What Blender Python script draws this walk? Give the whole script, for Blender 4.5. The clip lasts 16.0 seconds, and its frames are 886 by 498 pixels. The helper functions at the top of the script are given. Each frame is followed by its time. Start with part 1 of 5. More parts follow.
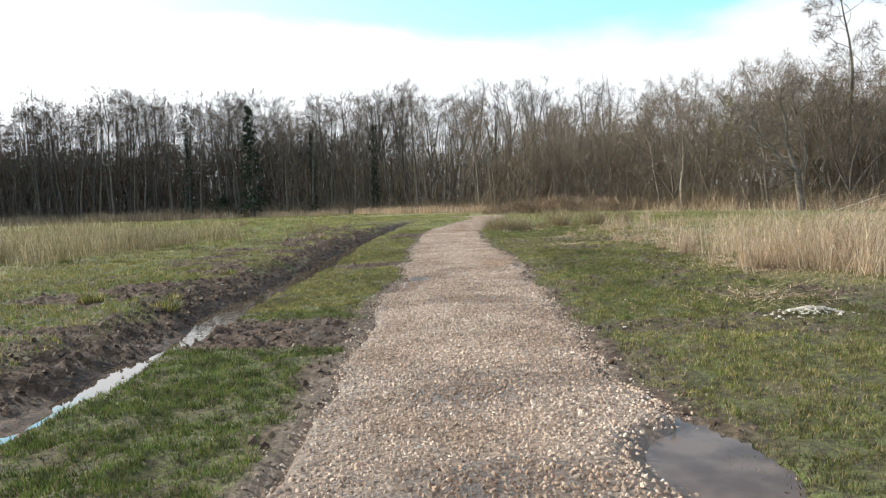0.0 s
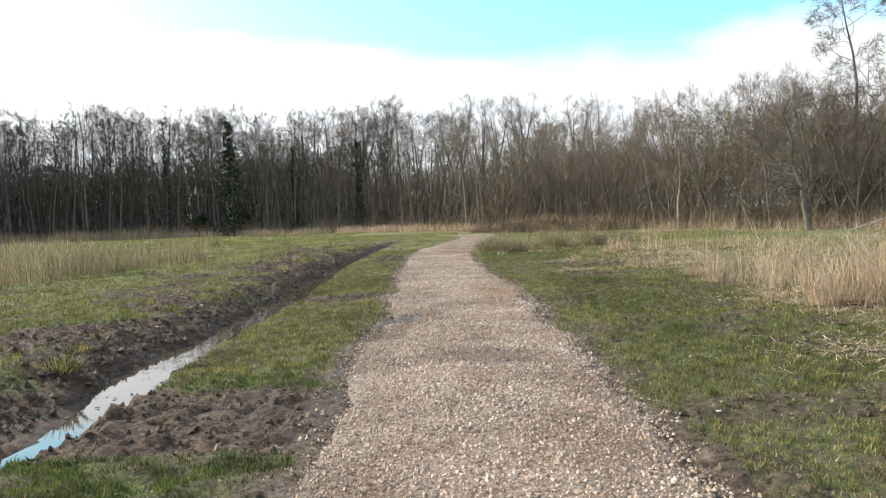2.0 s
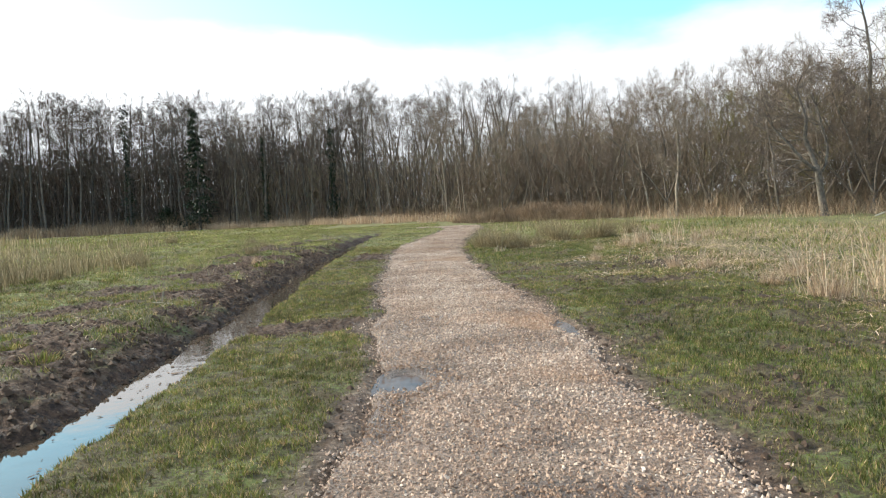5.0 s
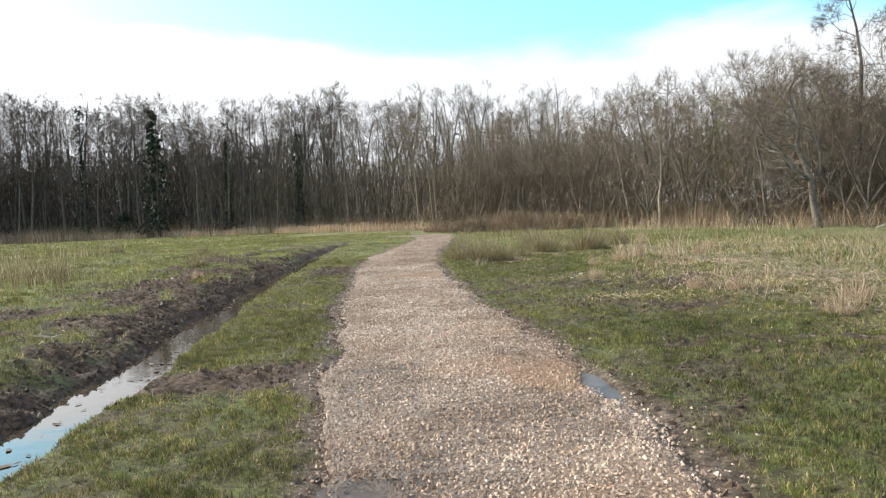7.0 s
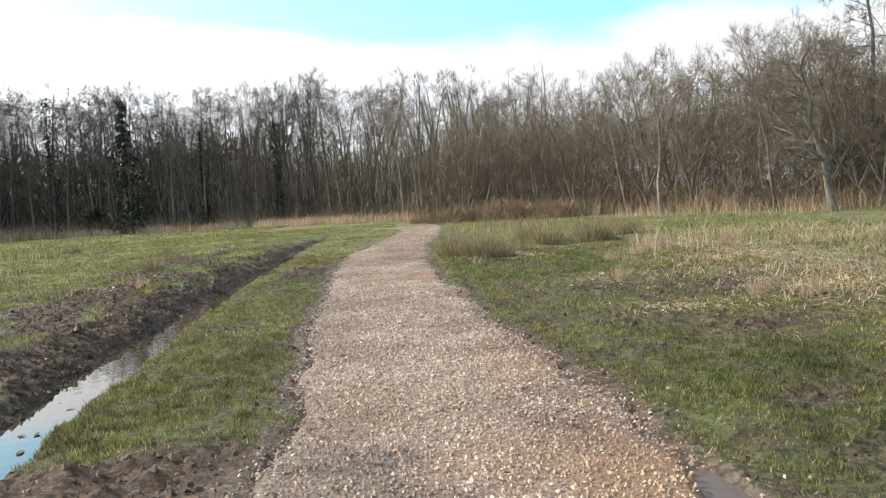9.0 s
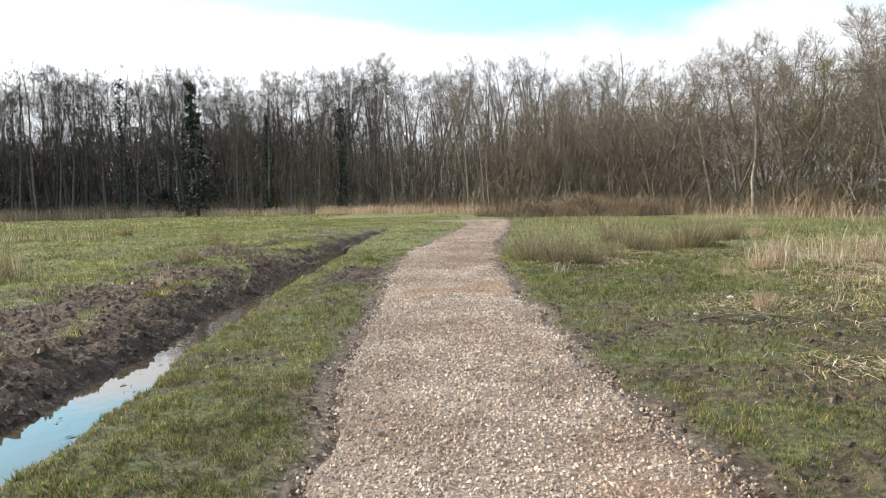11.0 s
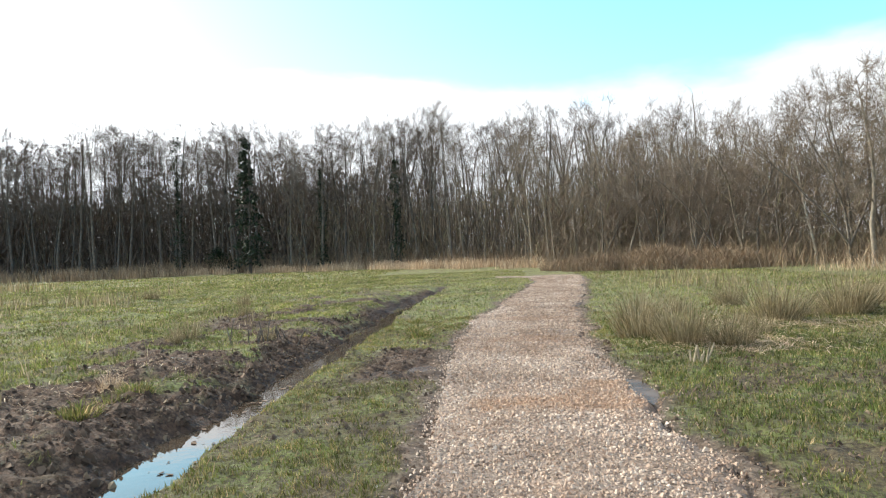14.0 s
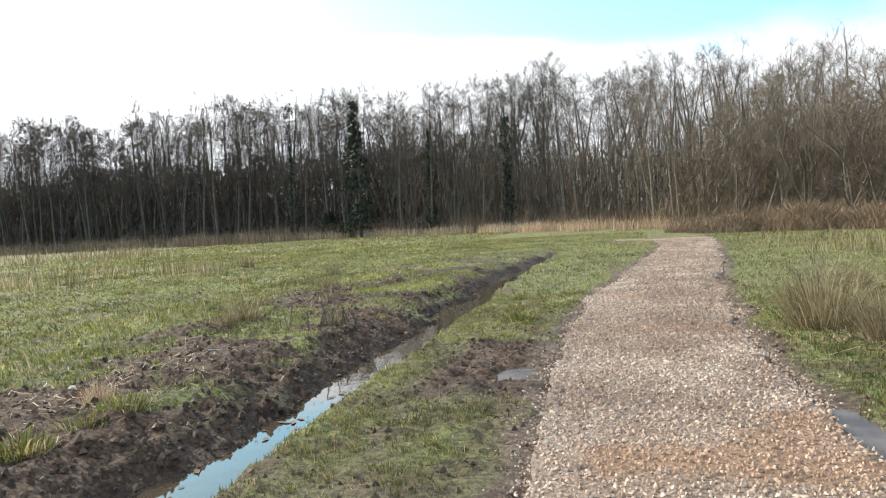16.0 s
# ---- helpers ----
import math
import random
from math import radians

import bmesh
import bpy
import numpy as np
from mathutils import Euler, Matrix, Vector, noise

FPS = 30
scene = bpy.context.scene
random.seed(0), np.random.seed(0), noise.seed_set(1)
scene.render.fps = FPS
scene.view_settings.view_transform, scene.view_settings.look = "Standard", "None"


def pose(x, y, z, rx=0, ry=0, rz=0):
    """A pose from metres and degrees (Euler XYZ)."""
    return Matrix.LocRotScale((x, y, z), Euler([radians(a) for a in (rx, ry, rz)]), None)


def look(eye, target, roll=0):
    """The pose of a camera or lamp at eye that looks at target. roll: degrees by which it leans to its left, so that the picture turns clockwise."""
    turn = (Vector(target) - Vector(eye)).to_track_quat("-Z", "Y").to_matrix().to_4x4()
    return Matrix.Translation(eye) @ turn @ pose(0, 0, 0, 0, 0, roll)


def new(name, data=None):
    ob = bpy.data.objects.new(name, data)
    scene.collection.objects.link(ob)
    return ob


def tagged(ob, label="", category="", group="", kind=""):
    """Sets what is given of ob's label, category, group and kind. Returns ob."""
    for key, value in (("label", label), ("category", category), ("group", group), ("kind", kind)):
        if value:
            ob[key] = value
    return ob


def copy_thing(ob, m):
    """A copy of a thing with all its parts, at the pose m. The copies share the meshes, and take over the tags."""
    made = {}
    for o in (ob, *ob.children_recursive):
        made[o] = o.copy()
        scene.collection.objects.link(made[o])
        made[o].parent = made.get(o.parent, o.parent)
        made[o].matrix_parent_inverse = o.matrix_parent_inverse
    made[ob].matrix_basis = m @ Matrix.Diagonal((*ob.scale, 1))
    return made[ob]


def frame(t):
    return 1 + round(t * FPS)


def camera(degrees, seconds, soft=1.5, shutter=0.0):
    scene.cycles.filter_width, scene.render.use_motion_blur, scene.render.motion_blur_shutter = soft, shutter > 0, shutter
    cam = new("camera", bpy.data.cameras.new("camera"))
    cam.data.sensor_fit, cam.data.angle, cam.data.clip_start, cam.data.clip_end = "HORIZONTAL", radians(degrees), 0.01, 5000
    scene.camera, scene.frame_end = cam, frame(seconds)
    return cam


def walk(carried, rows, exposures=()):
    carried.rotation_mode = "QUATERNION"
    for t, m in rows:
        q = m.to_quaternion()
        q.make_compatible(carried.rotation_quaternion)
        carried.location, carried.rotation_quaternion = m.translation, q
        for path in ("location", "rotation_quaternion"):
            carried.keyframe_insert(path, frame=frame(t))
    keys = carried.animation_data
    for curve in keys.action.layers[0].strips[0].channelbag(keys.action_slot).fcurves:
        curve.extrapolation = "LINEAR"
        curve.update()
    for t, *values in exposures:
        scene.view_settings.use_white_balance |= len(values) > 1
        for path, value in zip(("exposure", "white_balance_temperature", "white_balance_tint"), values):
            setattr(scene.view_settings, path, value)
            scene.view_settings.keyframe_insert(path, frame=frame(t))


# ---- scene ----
cam = camera(65.4, 16.0, 1.2)
PATH = [
    (0, (1.008, 0.211, 1.412), (0.92, 2.204, 1.268), -2.2),
    (0.5, (0.916, 0.801, 1.454), (0.837, 2.795, 1.318), -1.1),
    (1, (0.892, 1.454, 1.424), (0.82, 3.45, 1.314), -3.7),
    (1.5, (0.835, 2.032, 1.402), (0.781, 4.028, 1.294), -2.2),
    (2, (0.764, 2.669, 1.437), (0.722, 4.666, 1.344), -2.1),
    (2.5, (0.742, 3.227, 1.456), (0.701, 5.225, 1.374), -2.6),
    (3, (0.655, 3.845, 1.429), (0.621, 5.842, 1.318), -1.7),
    (3.2, (0.636, 4.059, 1.437), (0.623, 6.056, 1.317), -1.5),
    (5.3, (0.333, 6.689, 1.532), (0.365, 8.685, 1.403), -3.2),
    (5.5, (0.337, 6.931, 1.501), (0.386, 8.927, 1.382), -3.1),
    (6, (0.303, 7.594, 1.524), (0.422, 9.587, 1.41), -2.5),
    (6.5, (0.323, 8.231, 1.501), (0.471, 10.223, 1.391), -3.2),
    (7, (0.308, 8.872, 1.483), (0.42, 10.866, 1.376), -2.5),
    (7.5, (0.298, 9.506, 1.53), (0.422, 11.499, 1.427), -2.7),
    (8, (0.323, 10.178, 1.538), (0.43, 12.173, 1.437), -4.5),
    (8.5, (0.331, 10.784, 1.495), (0.439, 12.777, 1.378), -3.9),
    (9, (0.313, 11.411, 1.511), (0.467, 13.401, 1.371), -3.6),
    (9.5, (0.32, 12.06, 1.544), (0.385, 14.053, 1.385), -4.3),
    (9.7, (0.324, 12.295, 1.527), (0.322, 14.288, 1.361), -4.2),
    (11.8, (0.186, 15.108, 1.565), (0.171, 17.104, 1.434), -1.2),
    (12, (0.166, 15.388, 1.537), (0.153, 17.385, 1.42), -2.1),
    (12.5, (0.101, 15.989, 1.557), (0.038, 17.987, 1.477), -2.1),
    (13, (0.01, 16.692, 1.616), (-0.008, 18.69, 1.549), -2.2),
    (13.5, (-0.022, 17.316, 1.579), (-0.055, 19.316, 1.548), -3.0),
    (14, (-0.049, 17.99, 1.581), (-0.237, 19.981, 1.583), -2.6),
    (14.5, (-0.071, 18.607, 1.613), (-0.301, 20.593, 1.604), -2.2),
    (15, (-0.106, 19.267, 1.616), (-0.47, 21.233, 1.586), -2.7),
    (15.5, (-0.151, 19.904, 1.595), (-0.612, 21.849, 1.53), -3.0),
    (16, (-0.159, 20.535, 1.575), (-0.676, 22.465, 1.484), -3.4),
]
walk(cam, [(t, look(eye, target, roll)) for t, eye, target, roll in PATH], [(0.0, 0.13), (9.7, 0.15), (11.8, 0.25), (16.0, 0.24)])


# ---- sky and sun ----
SUN_TO = Vector((-0.80, 0.42, 0.52)).normalized()
world = bpy.data.worlds.new("sky")
scene.world = world
world.use_nodes = True
wn, wl = world.node_tree.nodes, world.node_tree.links
wn.clear()
w_out = wn.new("ShaderNodeOutputWorld")
w_bg = wn.new("ShaderNodeBackground")
w_bg.inputs["Strength"].default_value = 0.11
w_sky = wn.new("ShaderNodeTexSky")
w_sky.sky_type = "NISHITA"
w_sky.sun_disc = False
w_sky.sun_elevation = math.asin(SUN_TO.z)
w_sky.sun_rotation = math.atan2(SUN_TO.x, SUN_TO.y)
w_sky.air_density = 1.0
w_tint = wn.new("ShaderNodeMix")
w_tint.data_type, w_tint.blend_type = "RGBA", "MULTIPLY"
w_tint.inputs["Factor"].default_value = 1.0
w_tint.inputs[7].default_value = (1.85, 2.95, 3.0, 1)
wl.new(w_sky.outputs[0], w_tint.inputs[6])
w_co = wn.new("ShaderNodeTexCoord")
w_map = wn.new("ShaderNodeMapping")
w_map.inputs["Location"].default_value = (0.35, 0.1, 0.0)
w_map.inputs["Scale"].default_value = (1.6, 1.6, 4.2)
wl.new(w_co.outputs["Generated"], w_map.inputs[0])
w_noise = wn.new("ShaderNodeTexNoise")
w_noise.inputs["Scale"].default_value = 1.7
w_noise.inputs["Detail"].default_value = 6
w_noise.inputs["Roughness"].default_value = 0.52
wl.new(w_map.outputs[0], w_noise.inputs[0])
w_sep = wn.new("ShaderNodeSeparateXYZ")
wl.new(w_co.outputs["Generated"], w_sep.inputs[0])


def wmath(op, a, b=0.0, c=None):
    n = wn.new("ShaderNodeMath")
    n.operation = op
    for k, v in enumerate((a, b) if c is None else (a, b, c)):
        if isinstance(v, (int, float)):
            n.inputs[k].default_value = v
        else:
            wl.new(v, n.inputs[k])
    return n.outputs[0]


# broken cloud: thick low down and towards the sun, open blue between; unseen cloud added overhead to whiten the light
w_high = wmath("SUBTRACT", wmath("MULTIPLY", wmath("ABSOLUTE", wmath("SUBTRACT", w_sep.outputs[2], 0.42)), 5.0), 1.95)
w_side = wmath("MULTIPLY", wmath("MULTIPLY", w_sep.outputs[0], -0.6), wmath("MAXIMUM", wmath("MULTIPLY_ADD", w_sep.outputs[2], -2.4, 1.0), 0.0))
w_low = wmath("MAXIMUM", wmath("MULTIPLY_ADD", w_sep.outputs[2], -2.6, 0.68), 0.0)
w_sum = wmath("ADD", wmath("ADD", wmath("MULTIPLY_ADD", w_noise.outputs[0], 1.3, w_low), w_high), wmath("ADD", w_side, 0.50))
w_ramp = wn.new("ShaderNodeMapRange")
w_ramp.interpolation_type = "SMOOTHSTEP"
w_ramp.inputs[1].default_value, w_ramp.inputs[2].default_value = 0.06, 0.42
wl.new(w_sum, w_ramp.inputs[0])
w_mix = wn.new("ShaderNodeMix")
w_mix.data_type = "RGBA"
wl.new(w_ramp.outputs[0], w_mix.inputs[0])
wl.new(w_tint.outputs[2], w_mix.inputs[6])
# clouds brighten towards the sun
w_dot = wn.new("ShaderNodeVectorMath")
w_dot.operation = "DOT_PRODUCT"
wl.new(w_co.outputs["Generated"], w_dot.inputs[0])
w_dot.inputs[1].default_value = SUN_TO
w_glow = wmath("MULTIPLY_ADD", wmath("POWER", wmath("MAXIMUM", w_dot.outputs["Value"], 0.0), 5.0), 2.4, 1.0)
w_cloud = wn.new("ShaderNodeVectorMath")
w_cloud.operation = "SCALE"
w_cloud.inputs[0].default_value = (8.9, 9.2, 9.5)
wl.new(w_glow, w_cloud.inputs["Scale"])
wl.new(w_cloud.outputs[0], w_mix.inputs[7])
wl.new(w_mix.outputs[2], w_bg.inputs[0])
wl.new(w_bg.outputs[0], w_out.inputs[0])

sun = new("sun", bpy.data.lights.new("sun", "SUN"))
sun.data.energy = 5.8
sun.data.angle = radians(1.2)
sun.data.color = (1.0, 0.89, 0.74)
sun.matrix_world = look(SUN_TO * 60, (0, 0, 0))


# ---- materials ----
def material(name):
    m = bpy.data.materials.new(name)
    m.use_nodes = True
    return m, m.node_tree.nodes, m.node_tree.links, m.node_tree.nodes["Principled BSDF"]


def node_noise(nodes, links, scale, detail=4, rough=0.55):
    co = nodes.new("ShaderNodeTexCoord")
    n = nodes.new("ShaderNodeTexNoise")
    n.inputs["Scale"].default_value, n.inputs["Detail"].default_value, n.inputs["Roughness"].default_value = scale, detail, rough
    links.new(co.outputs["Object"], n.inputs[0])
    return n.outputs[0]


def node_ramp(nodes, links, value, stops):
    r = nodes.new("ShaderNodeValToRGB")
    while len(r.color_ramp.elements) < len(stops):
        r.color_ramp.elements.new(0.5)
    for e, (p, c) in zip(r.color_ramp.elements, stops):
        e.position, e.color = p, (*c, 1)
    links.new(value, r.inputs[0])
    return r.outputs[0]


def node_mix(nodes, links, factor, a, b, kind="MIX"):
    n = nodes.new("ShaderNodeMix")
    n.data_type, n.blend_type = "RGBA", kind
    for k, v in ((0, factor), (6, a), (7, b)):
        if isinstance(v, (int, float)):
            n.inputs[k].default_value = v
        elif isinstance(v, tuple):
            n.inputs[k].default_value = (*v, 1)
        else:
            links.new(v, n.inputs[k])
    return n.outputs[2]


def node_attr(nodes, name):
    a = nodes.new("ShaderNodeAttribute")
    a.attribute_name = name
    return a.outputs["Fac"]


def node_bump(nodes, links, bsdf, height, distance, strength=1.0):
    b = nodes.new("ShaderNodeBump")
    b.inputs["Distance"].default_value, b.inputs["Strength"].default_value = distance, strength
    links.new(height, b.inputs["Height"])
    links.new(b.outputs[0], bsdf.inputs["Normal"])


def strand_material(name, stops, rough=0.65, patch=0.25, sheer=0.0, tuft=0.0):
    """Blades, stems and leaves: the colour differs from strand to strand and drifts over metres."""
    m, n, l, b = material(name)
    g = n.new("ShaderNodeNewGeometry")
    col = node_ramp(n, l, g.outputs["Random Per Island"], stops)
    drift = node_ramp(n, l, node_noise(n, l, 0.45, 3), [(0.3, (1 - patch,) * 3), (0.7, (1 + patch * 0.6, 1 + patch * 0.5, 1 + patch * 0.3))])
    col = node_mix(n, l, 1.0, col, drift, "MULTIPLY")
    if tuft:
        col = node_mix(n, l, 1.0, col, node_ramp(n, l, node_noise(n, l, 7, 3, 0.6), [(0.36, (1 - tuft, 1 - tuft, 1 - tuft)), (0.66, (1 + tuft * 0.7, 1 + tuft * 0.6, 1 + tuft * 0.4))]), "MULTIPLY")
    l.new(col, b.inputs["Base Color"])
    b.inputs["Roughness"].default_value = rough
    b.inputs["Specular IOR Level"].default_value = 0.25
    if sheer:
        b.inputs["Subsurface Weight"].default_value = 0.0
        t = n.new("ShaderNodeBsdfTranslucent")
        l.new(col, t.inputs[0])
        mix = n.new("ShaderNodeMixShader")
        mix.inputs[0].default_value = sheer
        l.new(b.outputs[0], mix.inputs[1])
        l.new(t.outputs[0], mix.inputs[2])
        l.new(mix.outputs[0], n["Material Output"].inputs[0])
    return m


def bark_material(name, dark, light, scale=3.0):
    m, n, l, b = material(name)
    v = node_noise(n, l, scale, 6, 0.65)
    c = node_ramp(n, l, v, [(0.3, dark), (0.68, light)])
    info = n.new("ShaderNodeObjectInfo")
    c = node_mix(n, l, 1.0, c, node_ramp(n, l, info.outputs["Random"], [(0.0, (0.72, 0.72, 0.74)), (1.0, (1.25, 1.2, 1.12))]), "MULTIPLY")
    l.new(c, b.inputs["Base Color"])
    b.inputs["Roughness"].default_value = 0.9
    node_bump(n, l, b, v, 0.02)
    return m


# soil and turf of the meadow
M_GROUND, n, l, b = material("meadow_soil")
blot = node_noise(n, l, 1.3, 5, 0.6)
grain = node_noise(n, l, 14, 5, 0.75)
turf = node_ramp(n, l, blot, [(0.38, (0.112, 0.088, 0.046)), (0.5, (0.100, 0.108, 0.036)), (0.62, (0.116, 0.142, 0.040))])
turf = node_mix(n, l, node_ramp(n, l, node_noise(n, l, 42, 4, 0.7), [(0.45, (0, 0, 0)), (0.60, (0.55, 0.55, 0.55))]), turf, (0.112, 0.079, 0.047))
turf = node_mix(n, l, node_attr(n, "fresh"), turf, node_ramp(n, l, blot, [(0.36, (0.150, 0.116, 0.066)), (0.50, (0.190, 0.200, 0.070)), (0.64, (0.235, 0.258, 0.088))]))
turf = node_mix(n, l, node_attr(n, "straw"), turf, (0.24, 0.195, 0.105))
# low grain is darkened: shade of gaps and hollows put into the colour
turf = node_mix(n, l, node_ramp(n, l, grain, [(0.44, (0.85, 0.85, 0.85)), (0.54, (0, 0, 0))]), turf, (0.046, 0.033, 0.019))
soil = node_ramp(n, l, grain, [(0.38, (0.024, 0.014, 0.009)), (0.5, (0.072, 0.044, 0.029)), (0.62, (0.150, 0.100, 0.069))])
soil = node_mix(n, l, node_attr(n, "clay"), soil, node_ramp(n, l, grain, [(0.36, (0.076, 0.053, 0.038)), (0.5, (0.145, 0.106, 0.079)), (0.64, (0.235, 0.182, 0.140))]))
mudf = node_attr(n, "mud")
wetf = node_attr(n, "wet")
soil = node_mix(n, l, wetf, soil, node_mix(n, l, 1.0, soil, (0.66, 0.57, 0.50), "MULTIPLY"))
l.new(node_mix(n, l, mudf, turf, soil), b.inputs["Base Color"])
rr = n.new("ShaderNodeMapRange")
rr.inputs[3].default_value, rr.inputs[4].default_value = 0.95, 0.78
l.new(wetf, rr.inputs[0])
l.new(rr.outputs[0], b.inputs["Roughness"])
b.inputs["Specular IOR Level"].default_value = 0.35
node_bump(n, l, b, grain, 0.06, 1.0)

# fine crushed stone between the larger chips, darkened in colour as gap shade
M_PATH, n, l, b = material("crushed_limestone")
fine = node_noise(n, l, 38, 5, 0.75)
broad = node_noise(n, l, 0.9, 4, 0.6)
c = node_ramp(n, l, fine, [(0.38, (0.082, 0.060, 0.045)), (0.5, (0.205, 0.148, 0.110)), (0.62, (0.39, 0.295, 0.23))])
c = node_mix(n, l, 1.0, c, node_ramp(n, l, broad, [(0.38, (0.72, 0.67, 0.62)), (0.6, (1.08, 1.06, 1.04))]), "MULTIPLY")
c = node_mix(n, l, node_attr(n, "rust"), c, (0.28, 0.145, 0.07))
wet = node_attr(n, "wet")
c = node_mix(n, l, wet, c, node_mix(n, l, 1.0, c, (0.42, 0.37, 0.33), "MULTIPLY"))
l.new(c, b.inputs["Base Color"])
rr = n.new("ShaderNodeMapRange")
rr.inputs[3].default_value, rr.inputs[4].default_value = 0.9, 0.3
l.new(wet, rr.inputs[0])
l.new(rr.outputs[0], b.inputs["Roughness"])
node_bump(n, l, b, fine, 0.02, 1.0)

# loose chips, each with its own tone
M_CHIP, n, l, b = material("limestone_chip")
g = n.new("ShaderNodeNewGeometry")
c = node_ramp(n, l, g.outputs["Random Per Island"], [(0.0, (0.195, 0.132, 0.098)), (0.35, (0.398, 0.296, 0.226)), (0.75, (0.530, 0.404, 0.312)), (0.94, (0.61, 0.496, 0.402)), (1.0, (0.70, 0.585, 0.49))])
c = node_mix(n, l, 1.0, c, node_ramp(n, l, node_noise(n, l, 0.9, 4, 0.6), [(0.38, (0.76, 0.70, 0.65)), (0.6, (1.06, 1.05, 1.03))]), "MULTIPLY")
c = node_mix(n, l, node_attr(n, "rust"), c, (0.34, 0.200, 0.115))
c = node_mix(n, l, node_attr(n, "wet"), c, node_mix(n, l, 1.0, c, (0.66, 0.59, 0.53), "MULTIPLY"))
l.new(c, b.inputs["Base Color"])
b.inputs["Roughness"].default_value = 0.85

# still ditch water and muddy puddles
M_WATER, n, l, b = material("ditch_water")
b.inputs["Base Color"].default_value = (0.055, 0.042, 0.030, 1)
b.inputs["Roughness"].default_value = 0.03
b.inputs["IOR"].default_value = 1.33
b.inputs["Specular IOR Level"].default_value = 0.6
node_bump(n, l, b, node_noise(n, l, 5, 2), 0.004, 0.35)
M_PUDDLE, n, l, b = material("puddle_water")
l.new(node_ramp(n, l, node_noise(n, l, 3, 3), [(0.38, (0.070, 0.049, 0.039)), (0.62, (0.120, 0.088, 0.071))]), b.inputs["Base Color"])
b.inputs["Roughness"].default_value = 0.16
b.inputs["IOR"].default_value = 1.33
b.inputs["Specular IOR Level"].default_value = 0.12
node_bump(n, l, b, node_noise(n, l, 9, 2), 0.003, 0.4)

M_GRASS = strand_material("meadow_grass", [(0.0, (0.090, 0.090, 0.030)), (0.3, (0.140, 0.162, 0.042)), (0.58, (0.185, 0.220, 0.058)), (0.72, (0.265, 0.232, 0.098)), (0.86, (0.360, 0.272, 0.150)), (1.0, (0.52, 0.40, 0.245))], 0.6, 0.4, 0.35, 0.5)
M_LUSH = strand_material("lush_grass", [(0.0, (0.054, 0.068, 0.018)), (0.4, (0.096, 0.136, 0.031)), (0.74, (0.130, 0.182, 0.042)), (0.92, (0.200, 0.187, 0.075)), (1.0, (0.326, 0.250, 0.144))], 0.55, 0.35, 0.3, 0.55)
M_MEADOW = strand_material("far_meadow_grass", [(0.0, (0.108, 0.112, 0.040)), (0.3, (0.178, 0.215, 0.056)), (0.62, (0.240, 0.285, 0.080)), (0.76, (0.350, 0.310, 0.165)), (1.0, (0.520, 0.425, 0.280))], 0.6, 0.55, 0.35, 0.5)
M_STRAW = strand_material("dry_reed", [(0.0, (0.309, 0.211, 0.134)), (0.4, (0.474, 0.353, 0.246)), (0.8, (0.639, 0.503, 0.367)), (1.0, (0.762, 0.630, 0.483))], 0.7, 0.25, 0.3, 0.3)
M_RUSH = strand_material("soft_rush", [(0.0, (0.125, 0.105, 0.052)), (0.4, (0.235, 0.192, 0.108)), (0.75, (0.37, 0.300, 0.185)), (1.0, (0.53, 0.44, 0.30))], 0.7, 0.3, 0.3, 0.3)
M_BRUSH = strand_material("bramble_stem", [(0.0, (0.139, 0.096, 0.061)), (0.5, (0.264, 0.187, 0.123)), (1.0, (0.416, 0.308, 0.207))], 0.85, 0.35)
# backlit side's shade and sunlit side's light are put into these twig colours
M_UNDER = strand_material("wood_understory", [(0.0, (0.072, 0.054, 0.045)), (0.5, (0.130, 0.101, 0.082)), (0.9, (0.210, 0.166, 0.132)), (1.0, (0.120, 0.118, 0.066))], 0.9, 0.25)
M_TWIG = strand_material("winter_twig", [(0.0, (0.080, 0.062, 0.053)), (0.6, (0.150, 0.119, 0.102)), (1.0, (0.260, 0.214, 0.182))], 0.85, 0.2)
M_TWIG_SUN_PAINTED = strand_material("sun_painted_twig", [(0.0, (0.128, 0.098, 0.076)), (0.6, (0.238, 0.186, 0.144)), (1.0, (0.37, 0.302, 0.238))], 0.85, 0.2)
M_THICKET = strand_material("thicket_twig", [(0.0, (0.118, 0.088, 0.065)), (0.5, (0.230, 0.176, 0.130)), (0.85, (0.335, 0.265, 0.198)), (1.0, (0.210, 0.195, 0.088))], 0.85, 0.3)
M_IVY = strand_material("ivy_leaf", [(0.0, (0.010, 0.016, 0.009)), (0.6, (0.022, 0.034, 0.016)), (1.0, (0.045, 0.060, 0.026))], 0.5, 0.2)
M_SALLOW = strand_material("budding_sallow", [(0.0, (0.140, 0.119, 0.042)), (0.6, (0.238, 0.217, 0.077)), (1.0, (0.350, 0.315, 0.126))], 0.8, 0.2)
# bark darkened for backlit trunks, paled for sunlit ones, in the colour
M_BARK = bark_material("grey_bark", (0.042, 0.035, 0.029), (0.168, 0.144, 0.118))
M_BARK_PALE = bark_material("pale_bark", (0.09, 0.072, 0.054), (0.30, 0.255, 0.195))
M_BARK_OAK = bark_material("oak_bark", (0.055, 0.045, 0.036), (0.225, 0.190, 0.150), 6.0)
M_STUB = bark_material("cut_stem", (0.20, 0.155, 0.10), (0.50, 0.42, 0.30), 9.0)
M_BIRCH = bark_material("birch_bark", (0.22, 0.18, 0.13), (0.62, 0.56, 0.46), 5.0)
